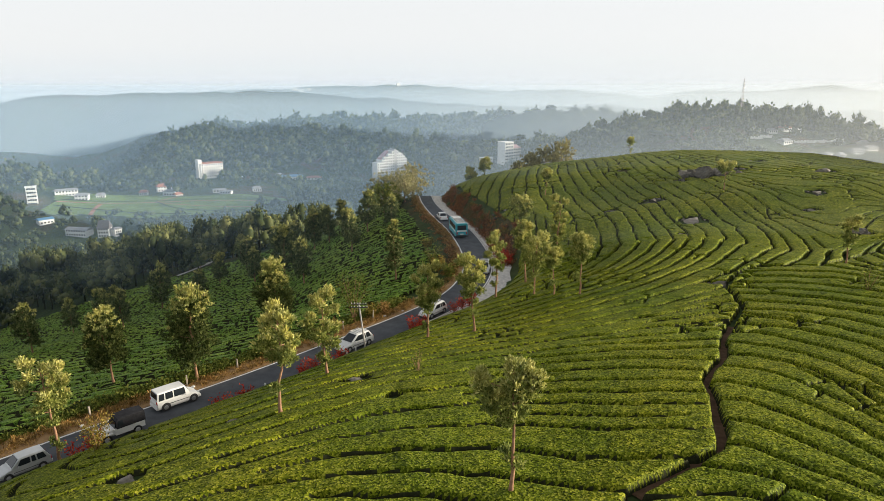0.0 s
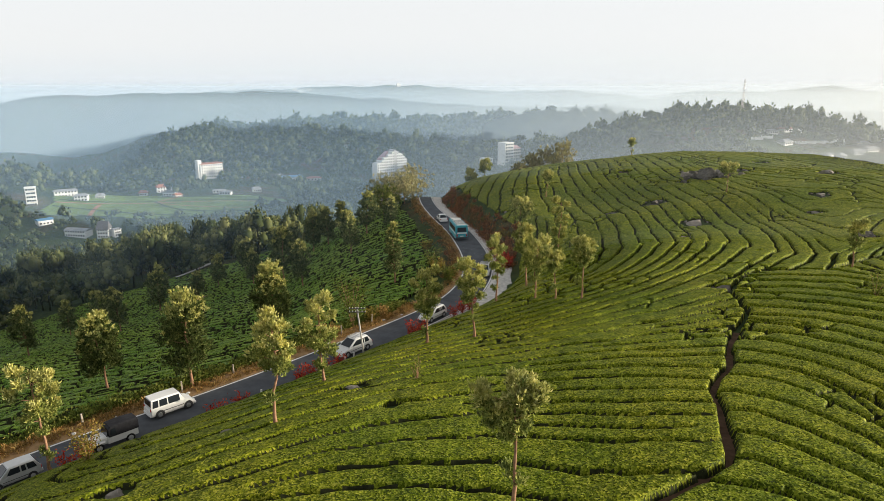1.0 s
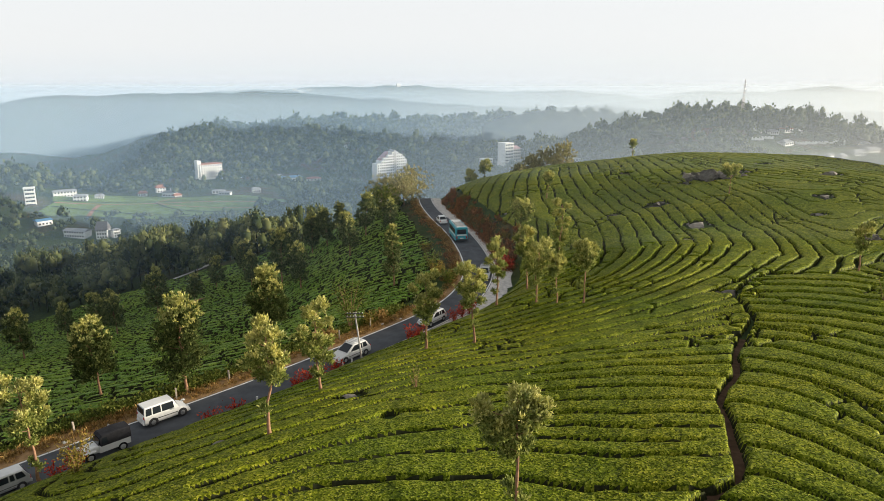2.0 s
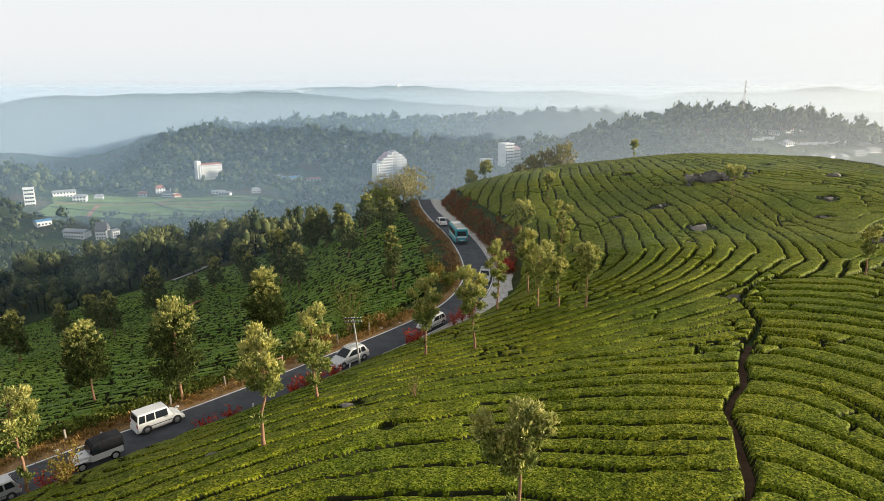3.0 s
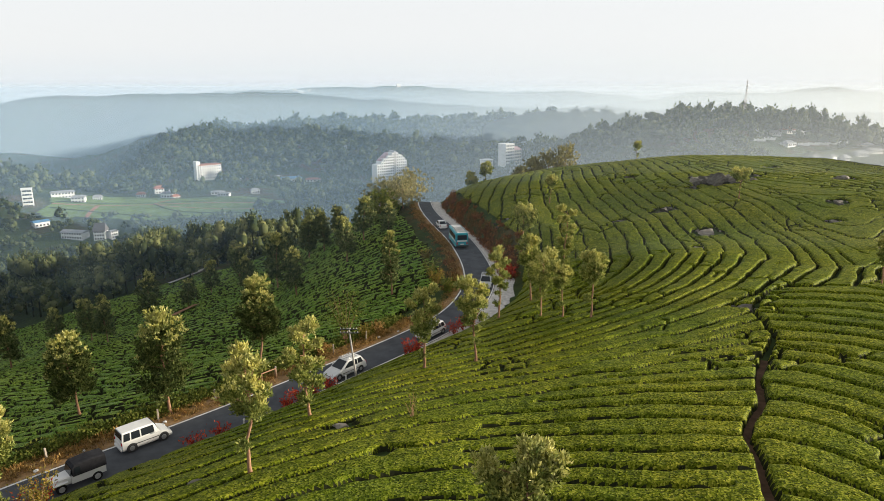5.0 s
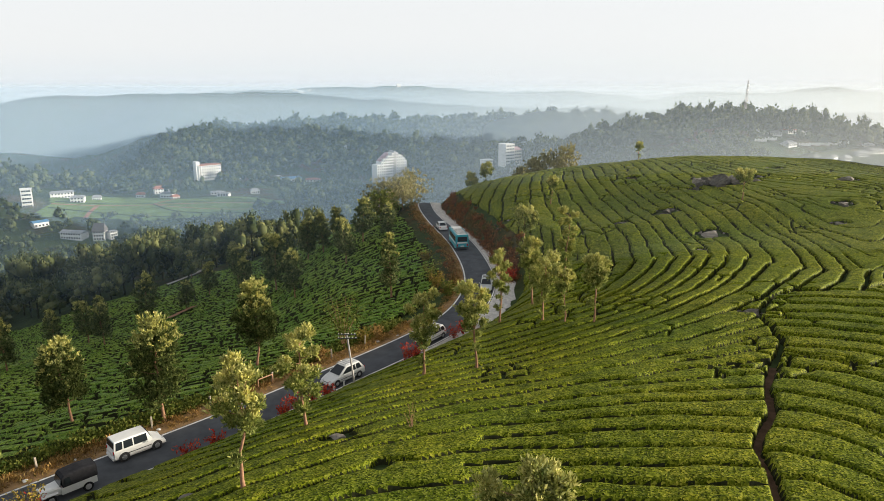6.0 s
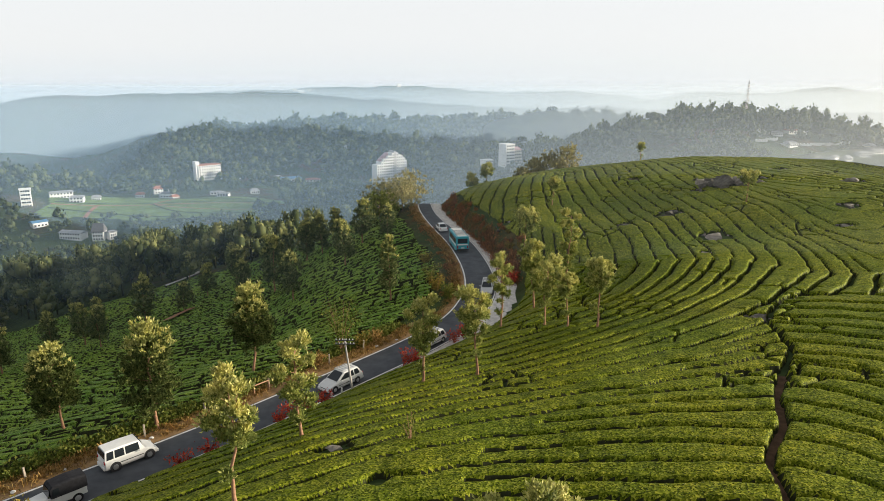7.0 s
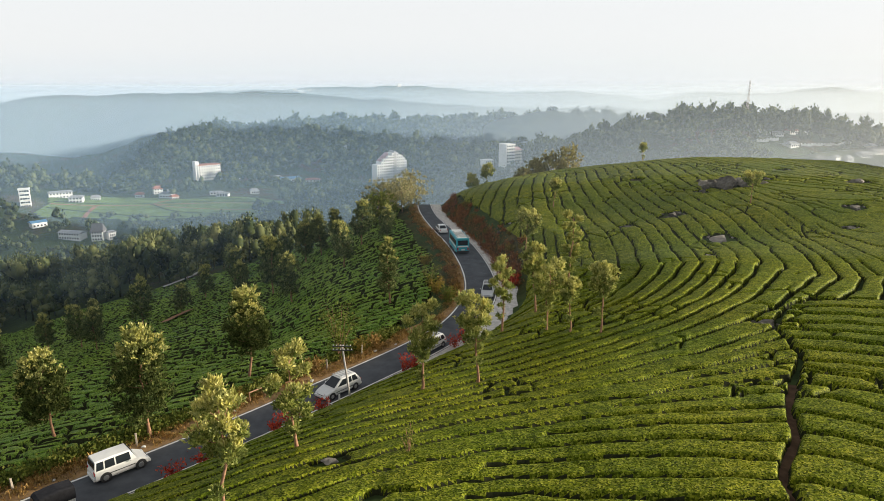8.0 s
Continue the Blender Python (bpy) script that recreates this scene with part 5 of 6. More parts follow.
bank_kinds = [leafy_bush("bank_bush", 12.0 + 2 * i, 101.0 + 3 * i, 1.5, 1.0, 200 + i, m, 420, 0.24, lab) for i, (m, lab) in enumerate(
    [(RUST_LEAF, "rust-red leafy bush on the cut earth bank"), (RUST_LEAF, "rust-red leafy bush on the cut earth bank"), (GOLD_LEAF, "dry yellowish bush on the cut earth bank")])]
for k, b in enumerate(bank_kinds):
    bx, by, _ = beside(along(8, 104) + 3 * k, ROAD_HALF + 3.4)
    b.matrix_world = pose(bx, by, ground_at(bx, by) - 0.1)
for k in range(26):
    s = along(9, 100) + k * 2.3
    bx, by, _ = beside(s, 0)
    w = float(np.atleast_1d(shoulder(bx, by))[0])
    bx, by, _ = beside(s + bank_rng.uniform(-0.6, 0.6), ROAD_HALF + w + bank_rng.uniform(0.5, 2.6))
    sc = bank_rng.uniform(0.5, 1.0)
    copy_thing(bank_kinds[[0, 1, 0, 2][k % 4]], pose(bx, by, ground_at(bx, by) - 0.1, 0, 0, k * 50) @ Matrix.Diagonal((sc, sc, sc, 1)))
for i, (bx, by) in enumerate([(9.9, 101.0), (10.4, 99.4), (9.6, 102.8)]):
    leafy_bush("red_bush", bx, by, 1.8, 1.0, 220 + i, RED_LEAF, 420, 0.24, "bright red leafy bush at the foot of the bank")

POINSETTIAS = [(-29.2, 45.3), (-28.2, 46.0), (-19.6, 52.6), (-18.6, 54.6), (-14.3, 59.0), (-13.3, 60.2), (-12.2, 61.3), (-11.0, 62.3), (-4.7, 71.4), (-3.6, 72.4), (-3.9, 71.6),
               (0.8, 77.4), (1.7, 78.6), (2.6, 79.9), (3.6, 81.0)]
for i, (bx, by) in enumerate(POINSETTIAS):
    d, s = road_side(bx, by)
    bx, by, _ = beside(float(s[0]), ROAD_HALF + 0.75 + 0.25 * math.sin(i * 2.1))
    leafy_bush("poinsettia", bx, by, 1.65 + 0.3 * math.sin(i * 1.7), 0.8, 240 + i, RED_LEAF, 210, 0.25, "red-flowered poinsettia bush at the tea's edge", "flower bush", 6, "poinsettias along the road")


def verge_plants(name, label, category, s0, s1, d0, d1, count, tall, size, mat, seed, blade):
    """Grass or weeds along the verge, past counting."""
    rng = np.random.default_rng(seed)
    clumps = count // 24
    s, d = rng.uniform(s0, s1, clumps), rng.uniform(d0, d1, clumps)
    c = np.array([beside(a, b)[:2] for a, b in zip(s, d)])
    h = tall * rng.uniform(0.4, 1.3, clumps) * (0.5 + wave(c[:, 0], c[:, 1], 6, seed))
    x = np.repeat(c[:, 0], 24) + rng.normal(0, size, clumps * 24)
    y = np.repeat(c[:, 1], 24) + rng.normal(0, size, clumps * 24)
    z = land(x, y) + np.repeat(h, 24) * rng.uniform(0.0, 0.75, clumps * 24)
    out = np.stack([rng.normal(0, 0.35, len(x)), rng.normal(0, 0.35, len(x)), np.full(len(x), 1.1)], 1)
    v, f = leaf_cards(np.stack([x, y, z], 1), np.repeat(h, 24) * blade + 0.08, out, seed, 0.15, 0.36 if blade < 0.2 else 0.13)
    tagged(mesh_ob(name, v, f, mat), label, category, kind="stuff")


S_LOW, S_BEND, S_TOP = along(-40, 34), along(0, 80), along(-3.5, 165)
verge_plants("dry_grass", "dry orange-brown grass along the road's verge", "grass", S_LOW, S_BEND, -5.2, -2.8, 20000, 0.30, 0.2, DRY_GRASS, 301, 0.6)
verge_plants("verge_weeds", "dark green weeds and low bushes along the verge", "weeds", S_LOW, S_BEND, -7.2, -5.0, 36000, 0.8, 0.38, SHRUB_LEAF, 302, 0.13)
verge_plants("dry_grass", "dry orange-brown grass along the road's verge", "grass", S_BEND, S_TOP, -4.2, -2.7, 12000, 0.34, 0.22, DRY_GRASS, 303, 0.6)
verge_plants("rusty_weeds", "rusty brown weeds on the road's verge", "weeds", S_BEND + 14, S_TOP - 10, -5.0, -3.4, 2400, 0.6, 0.4, RUST_LEAF, 304, 0.4)
verge_plants("bank_grass", "brown dry grass over the cut earth bank", "grass", along(9, 98), along(-3, 158), 3.2, 5.6, 20000, 0.5, 0.3, RUST_LEAF, 305, 0.5)
for i, (bx, by) in enumerate([(-13.0, 71.3), (-9.2, 76.2), (-7.6, 77.6), (-19.3, 64.6)]):
    d, s = road_side(bx, by)
    bx, by, _ = beside(float(s[0]), -ROAD_HALF - 2.0)
    leafy_bush("dry_bush", bx, by, 1.7, 0.9, 320 + i, GOLD_LEAF if i % 2 else DRY_GRASS, 420, 0.26, "straw-coloured dry bush on the road's verge")

POST_WOOD = plain("weathered_post", (0.36, 0.31, 0.25), 0.9, vary=0.3, scale=5)
WHITE_PAINT = plain("white_paint", (0.75, 0.74, 0.70), 0.6, vary=0.1, scale=4)
DARK_METAL = plain("dark_metal", (0.10, 0.10, 0.10), 0.5, 0.6, 0.2)


def utility_pole(x, y):
    pole = thing("utility_pole", x, y, ground_at(x, y) - 0.2, 0, "thin grey utility pole leaning beside the road, two crossarms", "pole")
    top = np.array([-0.6, 0.1, 5.3])
    v, f = tube_arrays([(0, 0, 0), tuple(top)], [0.10, 0.075], 8)
    mesh_ob("post", v, f, plain("grey_steel", (0.42, 0.40, 0.38), 0.6, 0.3, 0.15), pole, smooth=True)
    for z, half in ((0.985, 0.8), (0.92, 0.85)):
        c = top * z
        bm = bmesh.new()
        box(bm, c[0] - half, c[1] - 0.13, c[2] - 0.05, c[0] + half, c[1] - 0.07, c[2] + 0.05)
        part("crossarm", round_edges(bm, 0.008), DARK_METAL, pole)
        for k in range(6):
            u = c[0] - half + 0.08 + k * (2 * half - 0.16) / 5
            bm = bmesh.new()
            bmesh.ops.create_cone(bm, segments=8, radius1=0.04, radius2=0.022, depth=0.10, cap_ends=True, matrix=Matrix.Translation((u, c[1] - 0.1, c[2] + 0.10)))
            part("insulator", bm, WHITE_PAINT, pole)


utility_pole(-7.7, 61.8)


def marker_post(x, y, high, mat, label):
    bm = bmesh.new()
    box(bm, -0.07, -0.07, -0.2, 0.07, 0.07, high)
    round_edges(bm, 0.015)
    ob = part("marker_post", bm, mat)
    ob.matrix_world = pose(x, y, ground_at(x, y), 0, 3, x * 40)
    tagged(ob, label, "post", "posts along the verge")


for px, py in ((-24.8, 57.6), (-21.2, 61.4), (-17.0, 66.3), (-12.2, 72.0), (-9.0, 75.6), (-30.6, 51.3)):
    d, s = road_side(px, py)
    bx, by, _ = beside(float(s[0]), -ROAD_HALF - 1.5)
    marker_post(bx, by, 1.15, POST_WOOD, "weathered wooden post on the grassy verge")
for px, py in ((-16.2, 55.4), (-9.8, 63.0), (-9.0, 63.9)):
    d, s = road_side(px, py)
    bx, by, _ = beside(float(s[0]), ROAD_HALF + 0.35)
    marker_post(bx, by, 0.95, WHITE_PAINT, "pale marker post at the edge of the asphalt")


def goal_frame(x, y, turn):
    ob = thing("pipe_frame", x, y, ground_at(x, y), turn, "low rusty pipe frame standing on the verge", "frame")
    pipe = plain("rusty_pipe", (0.42, 0.24, 0.14), 0.7, 0.3, 0.3)
    for k in (-0.8, 0.8):
        v, f = tube_arrays([(k, 0, -0.1), (k, 0, 1.0)], [0.06, 0.06], 6)
        mesh_ob("upright", v, f, pipe, ob)
    v, f = tube_arrays([(-0.86, 0, 1.0), (0.86, 0, 1.0)], [0.06, 0.06], 6)
    mesh_ob("crossbar", v, f, pipe, ob)


gx, gy, gt = beside(along(-16.4, 64.6), -ROAD_HALF - 1.3)
goal_frame(gx, gy, gt)


def litter(x, y, size, seed):
    rng = np.random.default_rng(seed)
    bm = bmesh.new()
    bmesh.ops.create_icosphere(bm, subdivisions=1, radius=size)
    for v in bm.verts:
        v.co = Vector((v.co.x * rng.uniform(0.6, 1.3), v.co.y * rng.uniform(0.6, 1.3), v.co.z * 0.45))
    ob = part("litter", bm, WHITE_PAINT)
    ob.matrix_world = pose(x, y, ground_at(x, y) + size * 0.2 + 0.03, 0, 0, seed * 40)
    tagged(ob, "crumpled white scrap lying on the verge", "litter", "litter")


for i, (px, py) in enumerate(((-25.7, 55.1), (-23.6, 56.8), (-32.4, 51.5), (-28.5, 52.6), (-12.9, 69.0), (-7.4, 76.2), (-5.5, 78.2), (-18.4, 62.8))):
    d, s = road_side(px, py)
    bx, by, _ = beside(float(s[0]), -ROAD_HALF - 0.5 - 0.4 * (i % 2))
    litter(bx, by, 0.16 + 0.05 * (i % 3), i + 1)
bx, by, _ = beside(along(-4.3, 72.6), ROAD_HALF + 0.4)
litter(bx, by, 0.3, 21)

# ---- vehicles ----
CAR_WHITE = plain("white_car_paint", (0.74, 0.74, 0.72), 0.28, vary=0.04)
CAR_SILVER = plain("silver_car_paint", (0.55, 0.56, 0.56), 0.3, 0.4, 0.05)
TEAL_PAINT = plain("teal_bus_paint", (0.03, 0.33, 0.40), 0.35, vary=0.08)
CAR_GLASS = plain("tinted_glass", (0.02, 0.025, 0.03), 0.08, vary=0.1)
RUBBER = plain("rubber", (0.022, 0.022, 0.023), 0.85)
RIM = plain("wheel_rim", (0.5, 0.5, 0.5), 0.35, 0.8, 0.1)
BLACK_TRIM = plain("black_trim", (0.03, 0.03, 0.032), 0.6)
CANVAS = plain("black_canvas", (0.028, 0.028, 0.032), 0.9, vary=0.3, scale=4, bump=0.3)
LAMP_CLEAR = plain("headlamp_glass", (0.7, 0.72, 0.72), 0.15)
LAMP_RED = plain("tail_lamp_glass", (0.45, 0.02, 0.02), 0.25)


def loft(sections):
    """A closed body through cross-sections along x: each is x, then (y, z) corners of its right half from low to high."""
    bm = bmesh.new()
    rings = []
    for x, half in sections:
        ring = [bm.verts.new((x, -y, z)) for y, z in half] + [bm.verts.new((x, y, z)) for y, z in reversed(half)]
        rings.append(ring)
    n = len(rings[0])
    for a, b in zip(rings[:-1], rings[1:]):
        for i in range(n):
            j = (i + 1) % n
            bm.faces.new((a[i], a[j], b[j], b[i]))
    bm.faces.new(rings[0][::-1])
    bm.faces.new(rings[-1])
    bmesh.ops.recalc_face_normals(bm, faces=bm.faces)
    return bm


def wheel(car, x, y, r, wide=0.2):
    w = new("wheel")
    w.parent = car
    w.matrix_local = pose(x, y, r)
    bm = bmesh.new()
    bmesh.ops.create_cone(bm, segments=22, radius1=r, radius2=r, depth=wide, cap_ends=True, matrix=pose(0, 0, 0, 90))
    bmesh.ops.bevel(bm, geom=[e for e in bm.edges if e.is_manifold and len(e.link_faces[0].verts) != len(e.link_faces[1].verts)], offset=0.03, segments=2, affect="EDGES")
    part("tyre", bm, RUBBER, w)
    out = 1 if y > 0 else -1
    bm = bmesh.new()
    bmesh.ops.create_cone(bm, segments=18, radius1=r * 0.62, radius2=r * 0.55, depth=0.03, cap_ends=True, matrix=pose(0, out * (wide / 2 + 0.008), 0, 90 * -out))
    for k in range(5):
        a = k * 72
        m = pose(0, out * (wide / 2 + 0.028), 0) @ pose(0, 0, 0, 0, a, 0) @ Matrix.LocRotScale((0, 0, r * 0.3), None, (0.05, 0.02, r * 0.5))
        bmesh.ops.create_cube(bm, size=1, matrix=m)
    part("rim", bm, RIM, w)


def panel(name, car, corners, mat, thick=0.012, label=""):
    """A thin pane with the given corners, standing proud of the body."""
    c = [Vector(p) for p in corners]
    n = (c[1] - c[0]).cross(c[2] - c[0]).normalized() * thick
    bm = bmesh.new()
    a, b = [bm.verts.new(p + n) for p in c], [bm.verts.new(p - n) for p in c]
    bm.faces.new(a)
    bm.faces.new(b[::-1])
    for i in range(len(c)):
        j = (i + 1) % len(c)
        bm.faces.new((a[j], a[i], b[i], b[j]))
    bmesh.ops.recalc_face_normals(bm, faces=bm.faces)
    return part(name, bm, mat, car, label)


def passenger_car(x, y, turn, paint, label, length=4.4, width=1.7, high=1.6, wheel_r=0.31, nose=1.05, screen=0.75, tail=0.12, rear=0.35, rack=None, rack_material=None, group=""):
    """nose: length of the bonnet; screen: run of the windscreen; tail: boot; rear: run of the rear window. It faces +x."""
    car = thing("car", x, y, 0.075, turn, label, "car", group)
    L, w, belt = length / 2, width / 2, high * 0.56
    low, roof_w = 0.24, w * 0.78
    xs = L - nose
    xr = -L + tail

    def shell(px, top, k=1.0, lowz=low):
        return (px, [(w * k * 0.90, lowz), (w * k, lowz + 0.16), (w * k, top * 0.72), (w * k * 0.97, top - 0.03), (w * k * 0.86, top)])

    bonnet = belt * 0.90
    body = loft([shell(-L, belt * 0.80, 0.86, low + 0.08), shell(-L + 0.08, belt * 0.97, 0.95), shell(-L + 0.5, belt), shell(0, belt), shell(xs - 0.05, belt), shell(xs + 0.2, belt * 0.97),
                 shell(L - 0.35, bonnet * 0.88, 0.97), shell(L - 0.08, bonnet * 0.72, 0.90), shell(L, bonnet * 0.60, 0.80, low + 0.08)])
    part("body", body, paint, car)

    def hoop(px, top):
        return (px, [(w * 0.95, belt - 0.06), (w * 0.93, belt + 0.02), (roof_w + 0.03, top - 0.07), (roof_w * 0.9, top)])

    t0, t1 = xr + rear, xs - screen
    cabin = loft([(xr, [(w * 0.93, belt - 0.06), (w * 0.92, belt), (w * 0.915, belt + 0.02), (w * 0.86, belt + 0.03)]), hoop(t0, high - 0.03), hoop((t0 + t1) / 2, high), hoop(t1, high - 0.03),
                  (xs, [(w * 0.93, belt - 0.06), (w * 0.92, belt), (w * 0.915, belt + 0.02), (w * 0.86, belt + 0.03)])])
    part("cabin", cabin, paint, car)
    # windscreen and rear window
    panel("windscreen", car, [(xs - 0.06, -w * 0.80, belt + 0.07), (xs - 0.06, w * 0.80, belt + 0.07), (t1 + 0.07, roof_w * 0.84, high - 0.08), (t1 + 0.07, -roof_w * 0.84, high - 0.08)], CAR_GLASS, 0.03)
    panel("rear_window", car, [(xr + 0.05, w * 0.78, belt + 0.10), (xr + 0.05, -w * 0.78, belt + 0.10), (t0 - 0.06, -roof_w * 0.82, high - 0.10), (t0 - 0.06, roof_w * 0.82, high - 0.10)], CAR_GLASS, 0.03)
    for side in (-1, 1):
        def sp(px, z):
            f = (z - belt) / (high - 0.07 - belt)
            return (px, side * (w * 0.93 + (roof_w + 0.03 - w * 0.93) * f + 0.004), z)
        z0, z1 = belt + 0.07, high - 0.12
        cuts = [xr + rear * 0.62, xr + rear + 0.55, (t0 + t1) / 2 + 0.12, xs - 0.34]
        tops = [t0 + 0.05, xr + rear + 0.60, (t0 + t1) / 2 + 0.12, t1 - 0.04]
        for a in range(3):
            gap = 0.05
            panel("side_window", car, [sp(cuts[a] + gap, z0), sp(cuts[a + 1] - gap, z0), sp(tops[a + 1] - gap, z1), sp(tops[a] + gap, z1)], CAR_GLASS, 0.014)
        bm = bmesh.new()
        box(bm, xs - 0.52, side * (w + 0.10) - 0.08, belt + 0.02, xs - 0.40, side * (w + 0.10) + 0.08, belt + 0.15)
        part("mirror", round_edges(bm, 0.03), paint, car)
        bm = bmesh.new()
        box(bm, L - 0.26, side * w * 0.66 - 0.17, bonnet * 0.66, L - 0.045, side * w * 0.66 + 0.15, bonnet * 0.80)
        part("headlight", round_edges(bm, 0.03), LAMP_CLEAR, car)
        bm = bmesh.new()
        box(bm, -L + 0.005, side * w * 0.80 - 0.08, belt * 0.70, -L + 0.18, side * w * 0.80 + 0.09, belt + 0.03)
        part("tail_light", round_edges(bm, 0.02), LAMP_RED, car)
        for k, px in enumerate(((L - nose * 0.72), (-L + length * 0.19))):
            wheel(car, px, side * (w - 0.10), wheel_r)
            bm = bmesh.new()
            bmesh.ops.create_cone(bm, segments=20, radius1=wheel_r * 1.16, radius2=wheel_r * 1.16, depth=0.05, cap_ends=True, matrix=pose(px, side * (w - 0.018), wheel_r + 0.02, 90))
            part("wheel_arch", bm, BLACK_TRIM, car)
        bm = bmesh.new()
        box(bm, -L * 0.55, side * (w + 0.004) - 0.012, belt * 0.60, L * 0.45, side * (w + 0.004) + 0.012, belt * 0.66)
        part("side_moulding", bm, BLACK_TRIM, car)
    for px, nm in ((L - 0.03, "front_bumper"), (-L + 0.03, "rear_bumper")):
        bm = bmesh.new()
        box(bm, px - 0.10, -w * 0.86, low + 0.02, px + 0.10, w * 0.86, low + 0.24)
        part(nm, round_edges(bm, 0.05, 2), paint, car)
    bm = bmesh.new()
    box(bm, L - 0.05, -w * 0.45, bonnet * 0.55, L - 0.005, w * 0.45, bonnet * 0.66)
    part("grille", bm, BLACK_TRIM, car)
    bm = bmesh.new()
    box(bm, -L - 0.03, -0.26, belt * 0.50, -L + 0.03, 0.26, belt * 0.62)
    part("number_plate", bm, WHITE_PAINT, car, "blank pale number plate")
    if rack:
        a, b = rack
        for side in (-1, 1):
            v, f = tube_arrays([(a, side * roof_w * 0.78, high + 0.01), (a + 0.05, side * roof_w * 0.78, high + 0.12), (b - 0.05, side * roof_w * 0.78, high + 0.12), (b, side * roof_w * 0.78, high + 0.01)], [0.025] * 4, 6)
            mesh_ob("roof_rail", v, f, rack_material or RIM, car)
        for k in range(5):
            px = a + 0.1 + (b - a - 0.2) * k / 4
            bm = bmesh.new()
            box(bm, px - 0.03, -roof_w * 0.78, high + 0.105, px + 0.03, roof_w * 0.78, high + 0.135)
            part("rack_bar", bm, rack_material or RIM, car)
    return car


def open_jeep(x, y, turn):
    """An upright utility vehicle: white bonnet and wings, black canvas hood."""
    car = thing("jeep", x, y, 0.075, turn, "white open jeep with a black canvas hood on the road", "jeep")
    bm = bmesh.new()
    box(bm, -1.8, -0.72, 0.45, 0.55, 0.72, 1.0)
    part("tub", round_edges(bm, 0.05, 2), CAR_WHITE, car)
    part("bonnet", loft([(0.5, [(0.62, 0.5), (0.64, 0.6), (0.63, 1.0), (0.50, 1.08)]), (1.2, [(0.54, 0.5), (0.56, 0.6), (0.55, 0.97), (0.44, 1.04)]), (1.72, [(0.46, 0.5), (0.48, 0.6), (0.47, 0.93), (0.38, 0.99)])]), CAR_WHITE, car)
    part("hood", loft([(-1.85, [(0.73, 0.98), (0.74, 1.1), (0.66, 1.72), (0.52, 1.80)]), (-0.9, [(0.74, 0.98), (0.75, 1.1), (0.68, 1.80), (0.54, 1.87)]), (0.25, [(0.73, 0.98), (0.74, 1.1), (0.66, 1.74), (0.52, 1.80)]), (0.42, [(0.73, 0.98), (0.73, 1.0), (0.66, 1.60), (0.52, 1.66)])]), CANVAS, car, "sagging black canvas hood")
    panel("windscreen", car, [(0.56, -0.62, 1.06), (0.56, 0.62, 1.06), (0.44, 0.60, 1.58), (0.44, -0.60, 1.58)], CAR_GLASS, 0.02)
    for side in (-1, 1):
        bm = bmesh.new()
        box(bm, 0.75, side * 0.66 - 0.17, 0.72, 1.75, side * 0.66 + 0.17, 0.80)
        part("wing", round_edges(bm, 0.03), CAR_WHITE, car)
        panel("side_window", car, [(-0.1, side * 0.745, 1.18), (0.3, side * 0.742, 1.18), (0.25, side * 0.69, 1.6), (-0.1, side * 0.70, 1.62)], CAR_GLASS, 0.02)
        bm = bmesh.new()
        bmesh.ops.create_cone(bm, segments=12, radius1=0.09, radius2=0.08, depth=0.06, cap_ends=True, matrix=pose(1.74, side * 0.34, 0.78, 0, 90, 0))
        part("headlight", bm, LAMP_CLEAR, car)
        for px in (1.22, -1.15):
            wheel(car, px, side * 0.66, 0.35, 0.2)
    bm = bmesh.new()
    box(bm, 1.78, -0.72, 0.45, 1.90, 0.72, 0.60)
    part("front_bumper", round_edges(bm, 0.02), BLACK_TRIM, car)
    bm = bmesh.new()
    for k in range(7):
        box(bm, 1.715, -0.27 + k * 0.08, 0.62, 1.735, -0.24 + k * 0.08, 0.90)
    part("grille", bm, BLACK_TRIM, car)


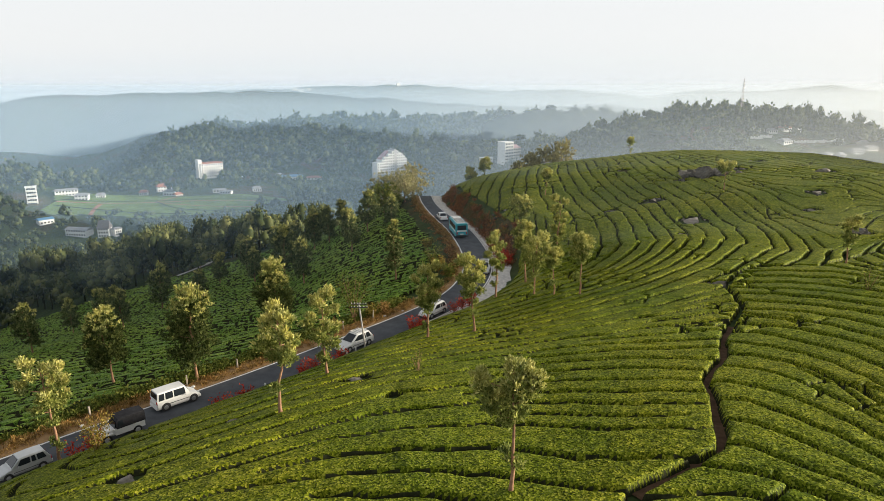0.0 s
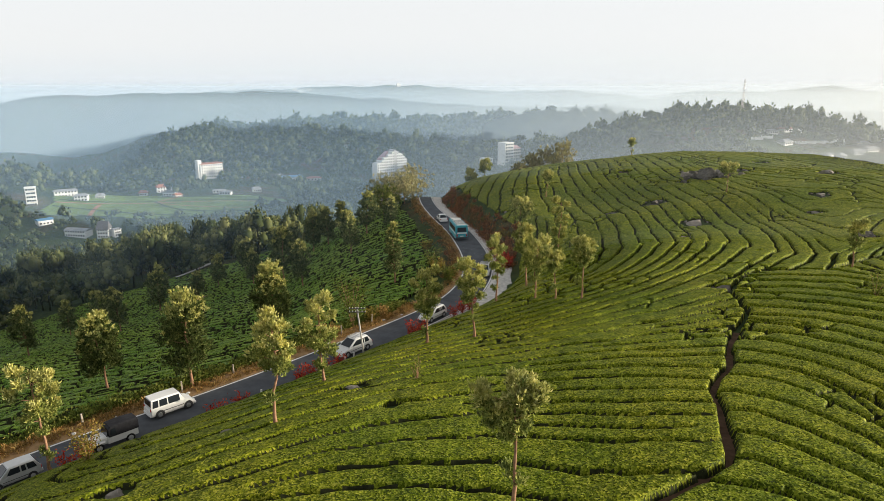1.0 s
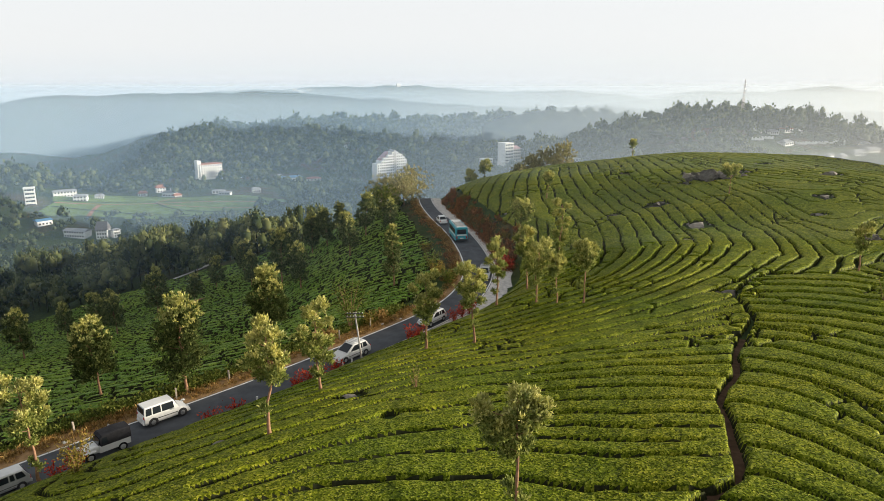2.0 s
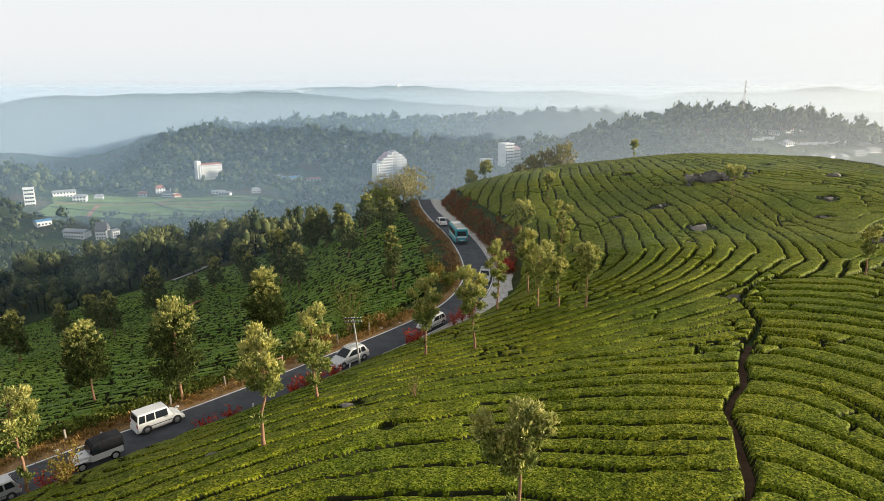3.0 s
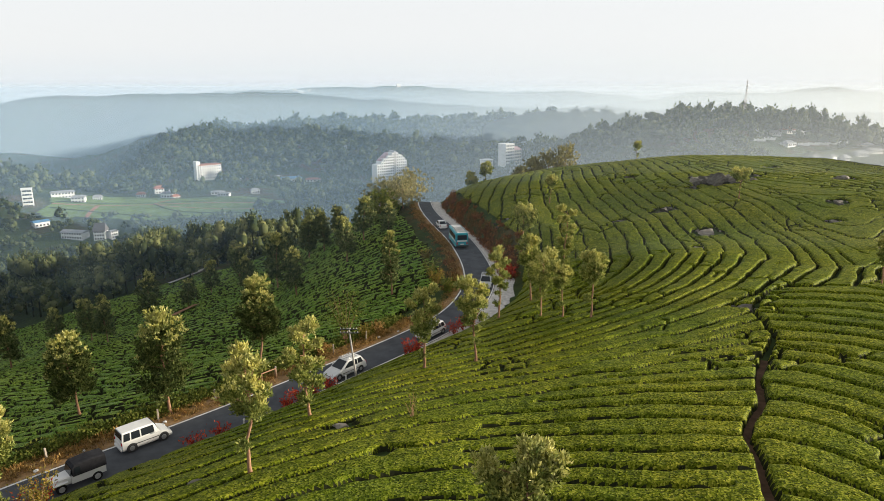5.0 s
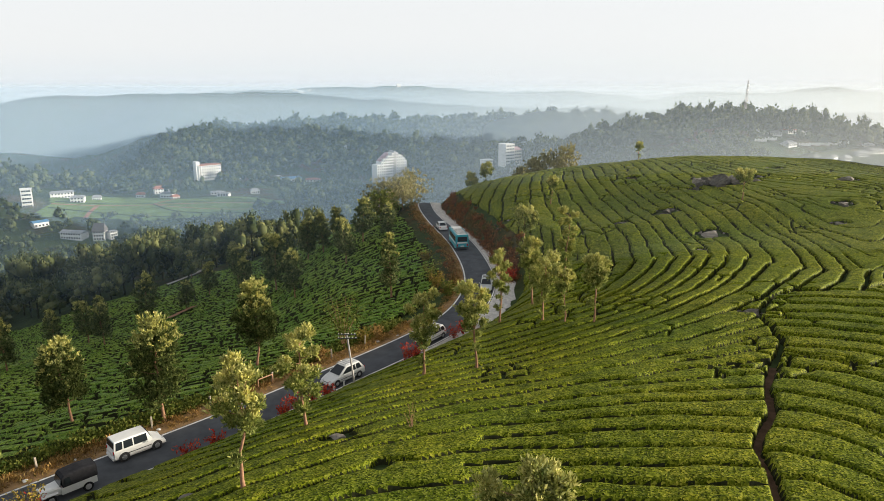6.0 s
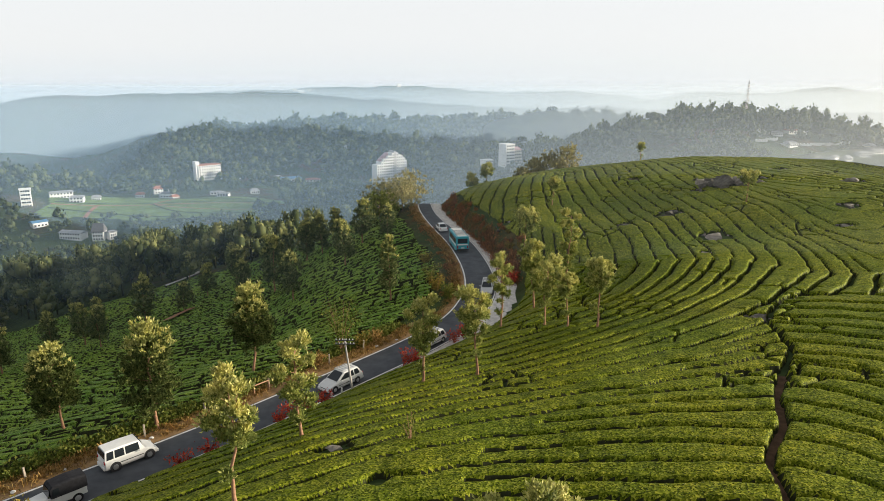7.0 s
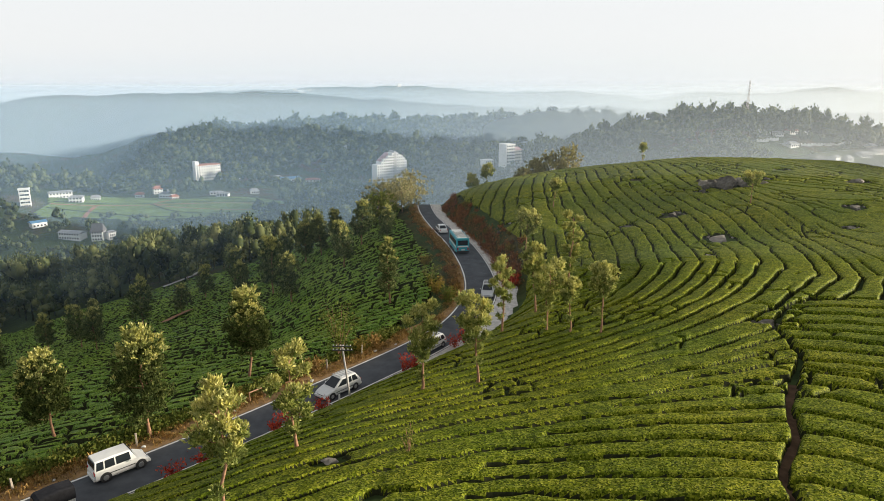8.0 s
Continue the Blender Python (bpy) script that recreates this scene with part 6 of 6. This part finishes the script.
def country_bus(x, y, turn):
    """A teal coach seen from behind: body, band of windows, roof rack, rear window and lamps."""
    bus = thing("bus", x, y, 0.075, turn, "teal and white bus with a roof rack driving uphill", "bus")
    L, w, h = 3.7, 1.12, 2.8
    part("body", loft([(-L, [(w * 0.92, 0.45), (w * 0.97, 0.6), (w * 0.97, 2.35), (w * 0.9, 2.68), (w * 0.7, 2.75)]), (-L + 0.15, [(w, 0.42), (w, 0.6), (w, 2.4), (w * 0.95, 2.72), (w * 0.75, h)]),
                       (L - 0.3, [(w, 0.42), (w, 0.6), (w, 2.4), (w * 0.95, 2.72), (w * 0.75, h)]), (L, [(w * 0.9, 0.5), (w * 0.95, 0.65), (w * 0.93, 2.1), (w * 0.85, 2.55), (w * 0.65, 2.7)])]), TEAL_PAINT, bus)
    for side in (-1, 1):
        bm = bmesh.new()
        box(bm, -L + 0.25, side * (w + 0.012) - 0.012, 1.12, L - 0.5, side * (w + 0.012) + 0.012, 1.36)
        part("stripe", bm, WHITE_PAINT, bus, "white side stripe")
        for k in range(5):
            x0 = -L + 0.45 + k * 1.24
            bm = bmesh.new()
            box(bm, x0, side * (w + 0.014) - 0.02, 1.55, x0 + 1.04, side * (w + 0.014) + 0.02, 2.4)
            part("side_window", round_edges(bm, 0.015), CAR_GLASS, bus)
        bm = bmesh.new()
        box(bm, -L - 0.02, side * w * 0.78 - 0.11, 0.78, -L + 0.08, side * w * 0.78 + 0.11, 1.20)
        part("tail_light", round_edges(bm, 0.02), LAMP_RED, bus)
        for px in (L - 1.4, -L + 1.7):
            wheel(bus, px, side * (w - 0.16), 0.44, 0.26)
        v, f = tube_arrays([(-L + 0.6, side * 0.85, h), (-L + 0.6, side * 0.85, h + 0.22), (1.2, side * 0.85, h + 0.22), (1.2, side * 0.85, h)], [0.03] * 4, 6)
        mesh_ob("roof_rail", v, f, DARK_METAL, bus)
    bm = bmesh.new()
    box(bm, -L + 0.3, -w * 0.74, h - 0.02, L - 0.5, w * 0.74, h + 0.045)
    part("roof_panel", round_edges(bm, 0.02), WHITE_PAINT, bus, "white painted roof")
    for k in range(7):
        px = -L + 0.7 + k * 0.62
        bm = bmesh.new()
        box(bm, px - 0.03, -0.85, h + 0.10, px + 0.03, 0.85, h + 0.14)
        part("rack_bar", bm, DARK_METAL, bus)
    bm = bmesh.new()
    box(bm, -L - 0.03, -w * 0.74, 1.62, -L + 0.05, w * 0.74, 2.45)
    part("rear_window", round_edges(bm, 0.03), CAR_GLASS, bus)
    bm = bmesh.new()
    box(bm, -L - 0.025, -w * 0.80, 1.30, -L + 0.04, w * 0.80, 1.52)
    part("sign_band", round_edges(bm, 0.02), WHITE_PAINT, bus, "white band across the back")
    bm = bmesh.new()
    box(bm, -L - 0.10, -w * 0.95, 0.40, -L + 0.10, w * 0.95, 0.66)
    part("rear_bumper", round_edges(bm, 0.04), BLACK_TRIM, bus)
    bm = bmesh.new()
    box(bm, L - 0.16, -w * 0.8, 1.45, L - 0.02, w * 0.8, 2.35)
    part("windscreen", bm, CAR_GLASS, bus)
    bm = bmesh.new()
    box(bm, -L - 0.04, -0.3, 0.75, -L + 0.02, 0.3, 0.92)
    part("number_plate", bm, WHITE_PAINT, bus, "blank pale number plate")


def lane(x, y, d, down=True):
    """A place in the lane nearest to x, y: d metres from the road's middle, heading down or up the road."""
    bx, by, a = beside(along(x, y), d)
    return bx, by, a + (180 if down else 0)


passenger_car(*lane(-31.9, 43.7, 1.0), CAR_SILVER, "silver-white small hatchback driving on the road", 3.5, 1.5, 1.42, 0.27, 0.85, 0.6, 0.05, 0.35)
open_jeep(*lane(-26.6, 48.3, 1.05))
passenger_car(*lane(-23.6, 53.2, -1.15, False), CAR_WHITE, "boxy white sport utility vehicle driving uphill", 3.9, 1.75, 1.76, 0.35, 0.95, 0.35, 0.05, 0.12)
passenger_car(*lane(-10.2, 66.9, 0.9), CAR_WHITE, "white people carrier with a silver roof rack", 4.4, 1.72, 1.6, 0.31, 1.05, 1.0, 0.12, 0.5, (-1.2, 0.3))
passenger_car(*lane(-1.2, 76.6, 1.0), CAR_WHITE, "white hatchback with a black roof rack", 4.0, 1.66, 1.5, 0.3, 0.95, 0.85, 0.1, 0.4, (-1.0, 0.2), DARK_METAL)
passenger_car(*lane(6.8, 95.5, 1.05), CAR_SILVER, "silver estate car with a roof rack on the bend", 4.2, 1.68, 1.54, 0.3, 0.95, 0.85, 0.1, 0.3, (-1.1, 0.2), DARK_METAL)
country_bus(*lane(2.9, 120.3, -0.85, False))
passenger_car(*lane(-0.6, 134.0, -1.05, False), CAR_WHITE, "small white saloon driving uphill ahead of the bus", 4.2, 1.68, 1.48, 0.3, 1.0, 0.7, 0.75, 0.6)
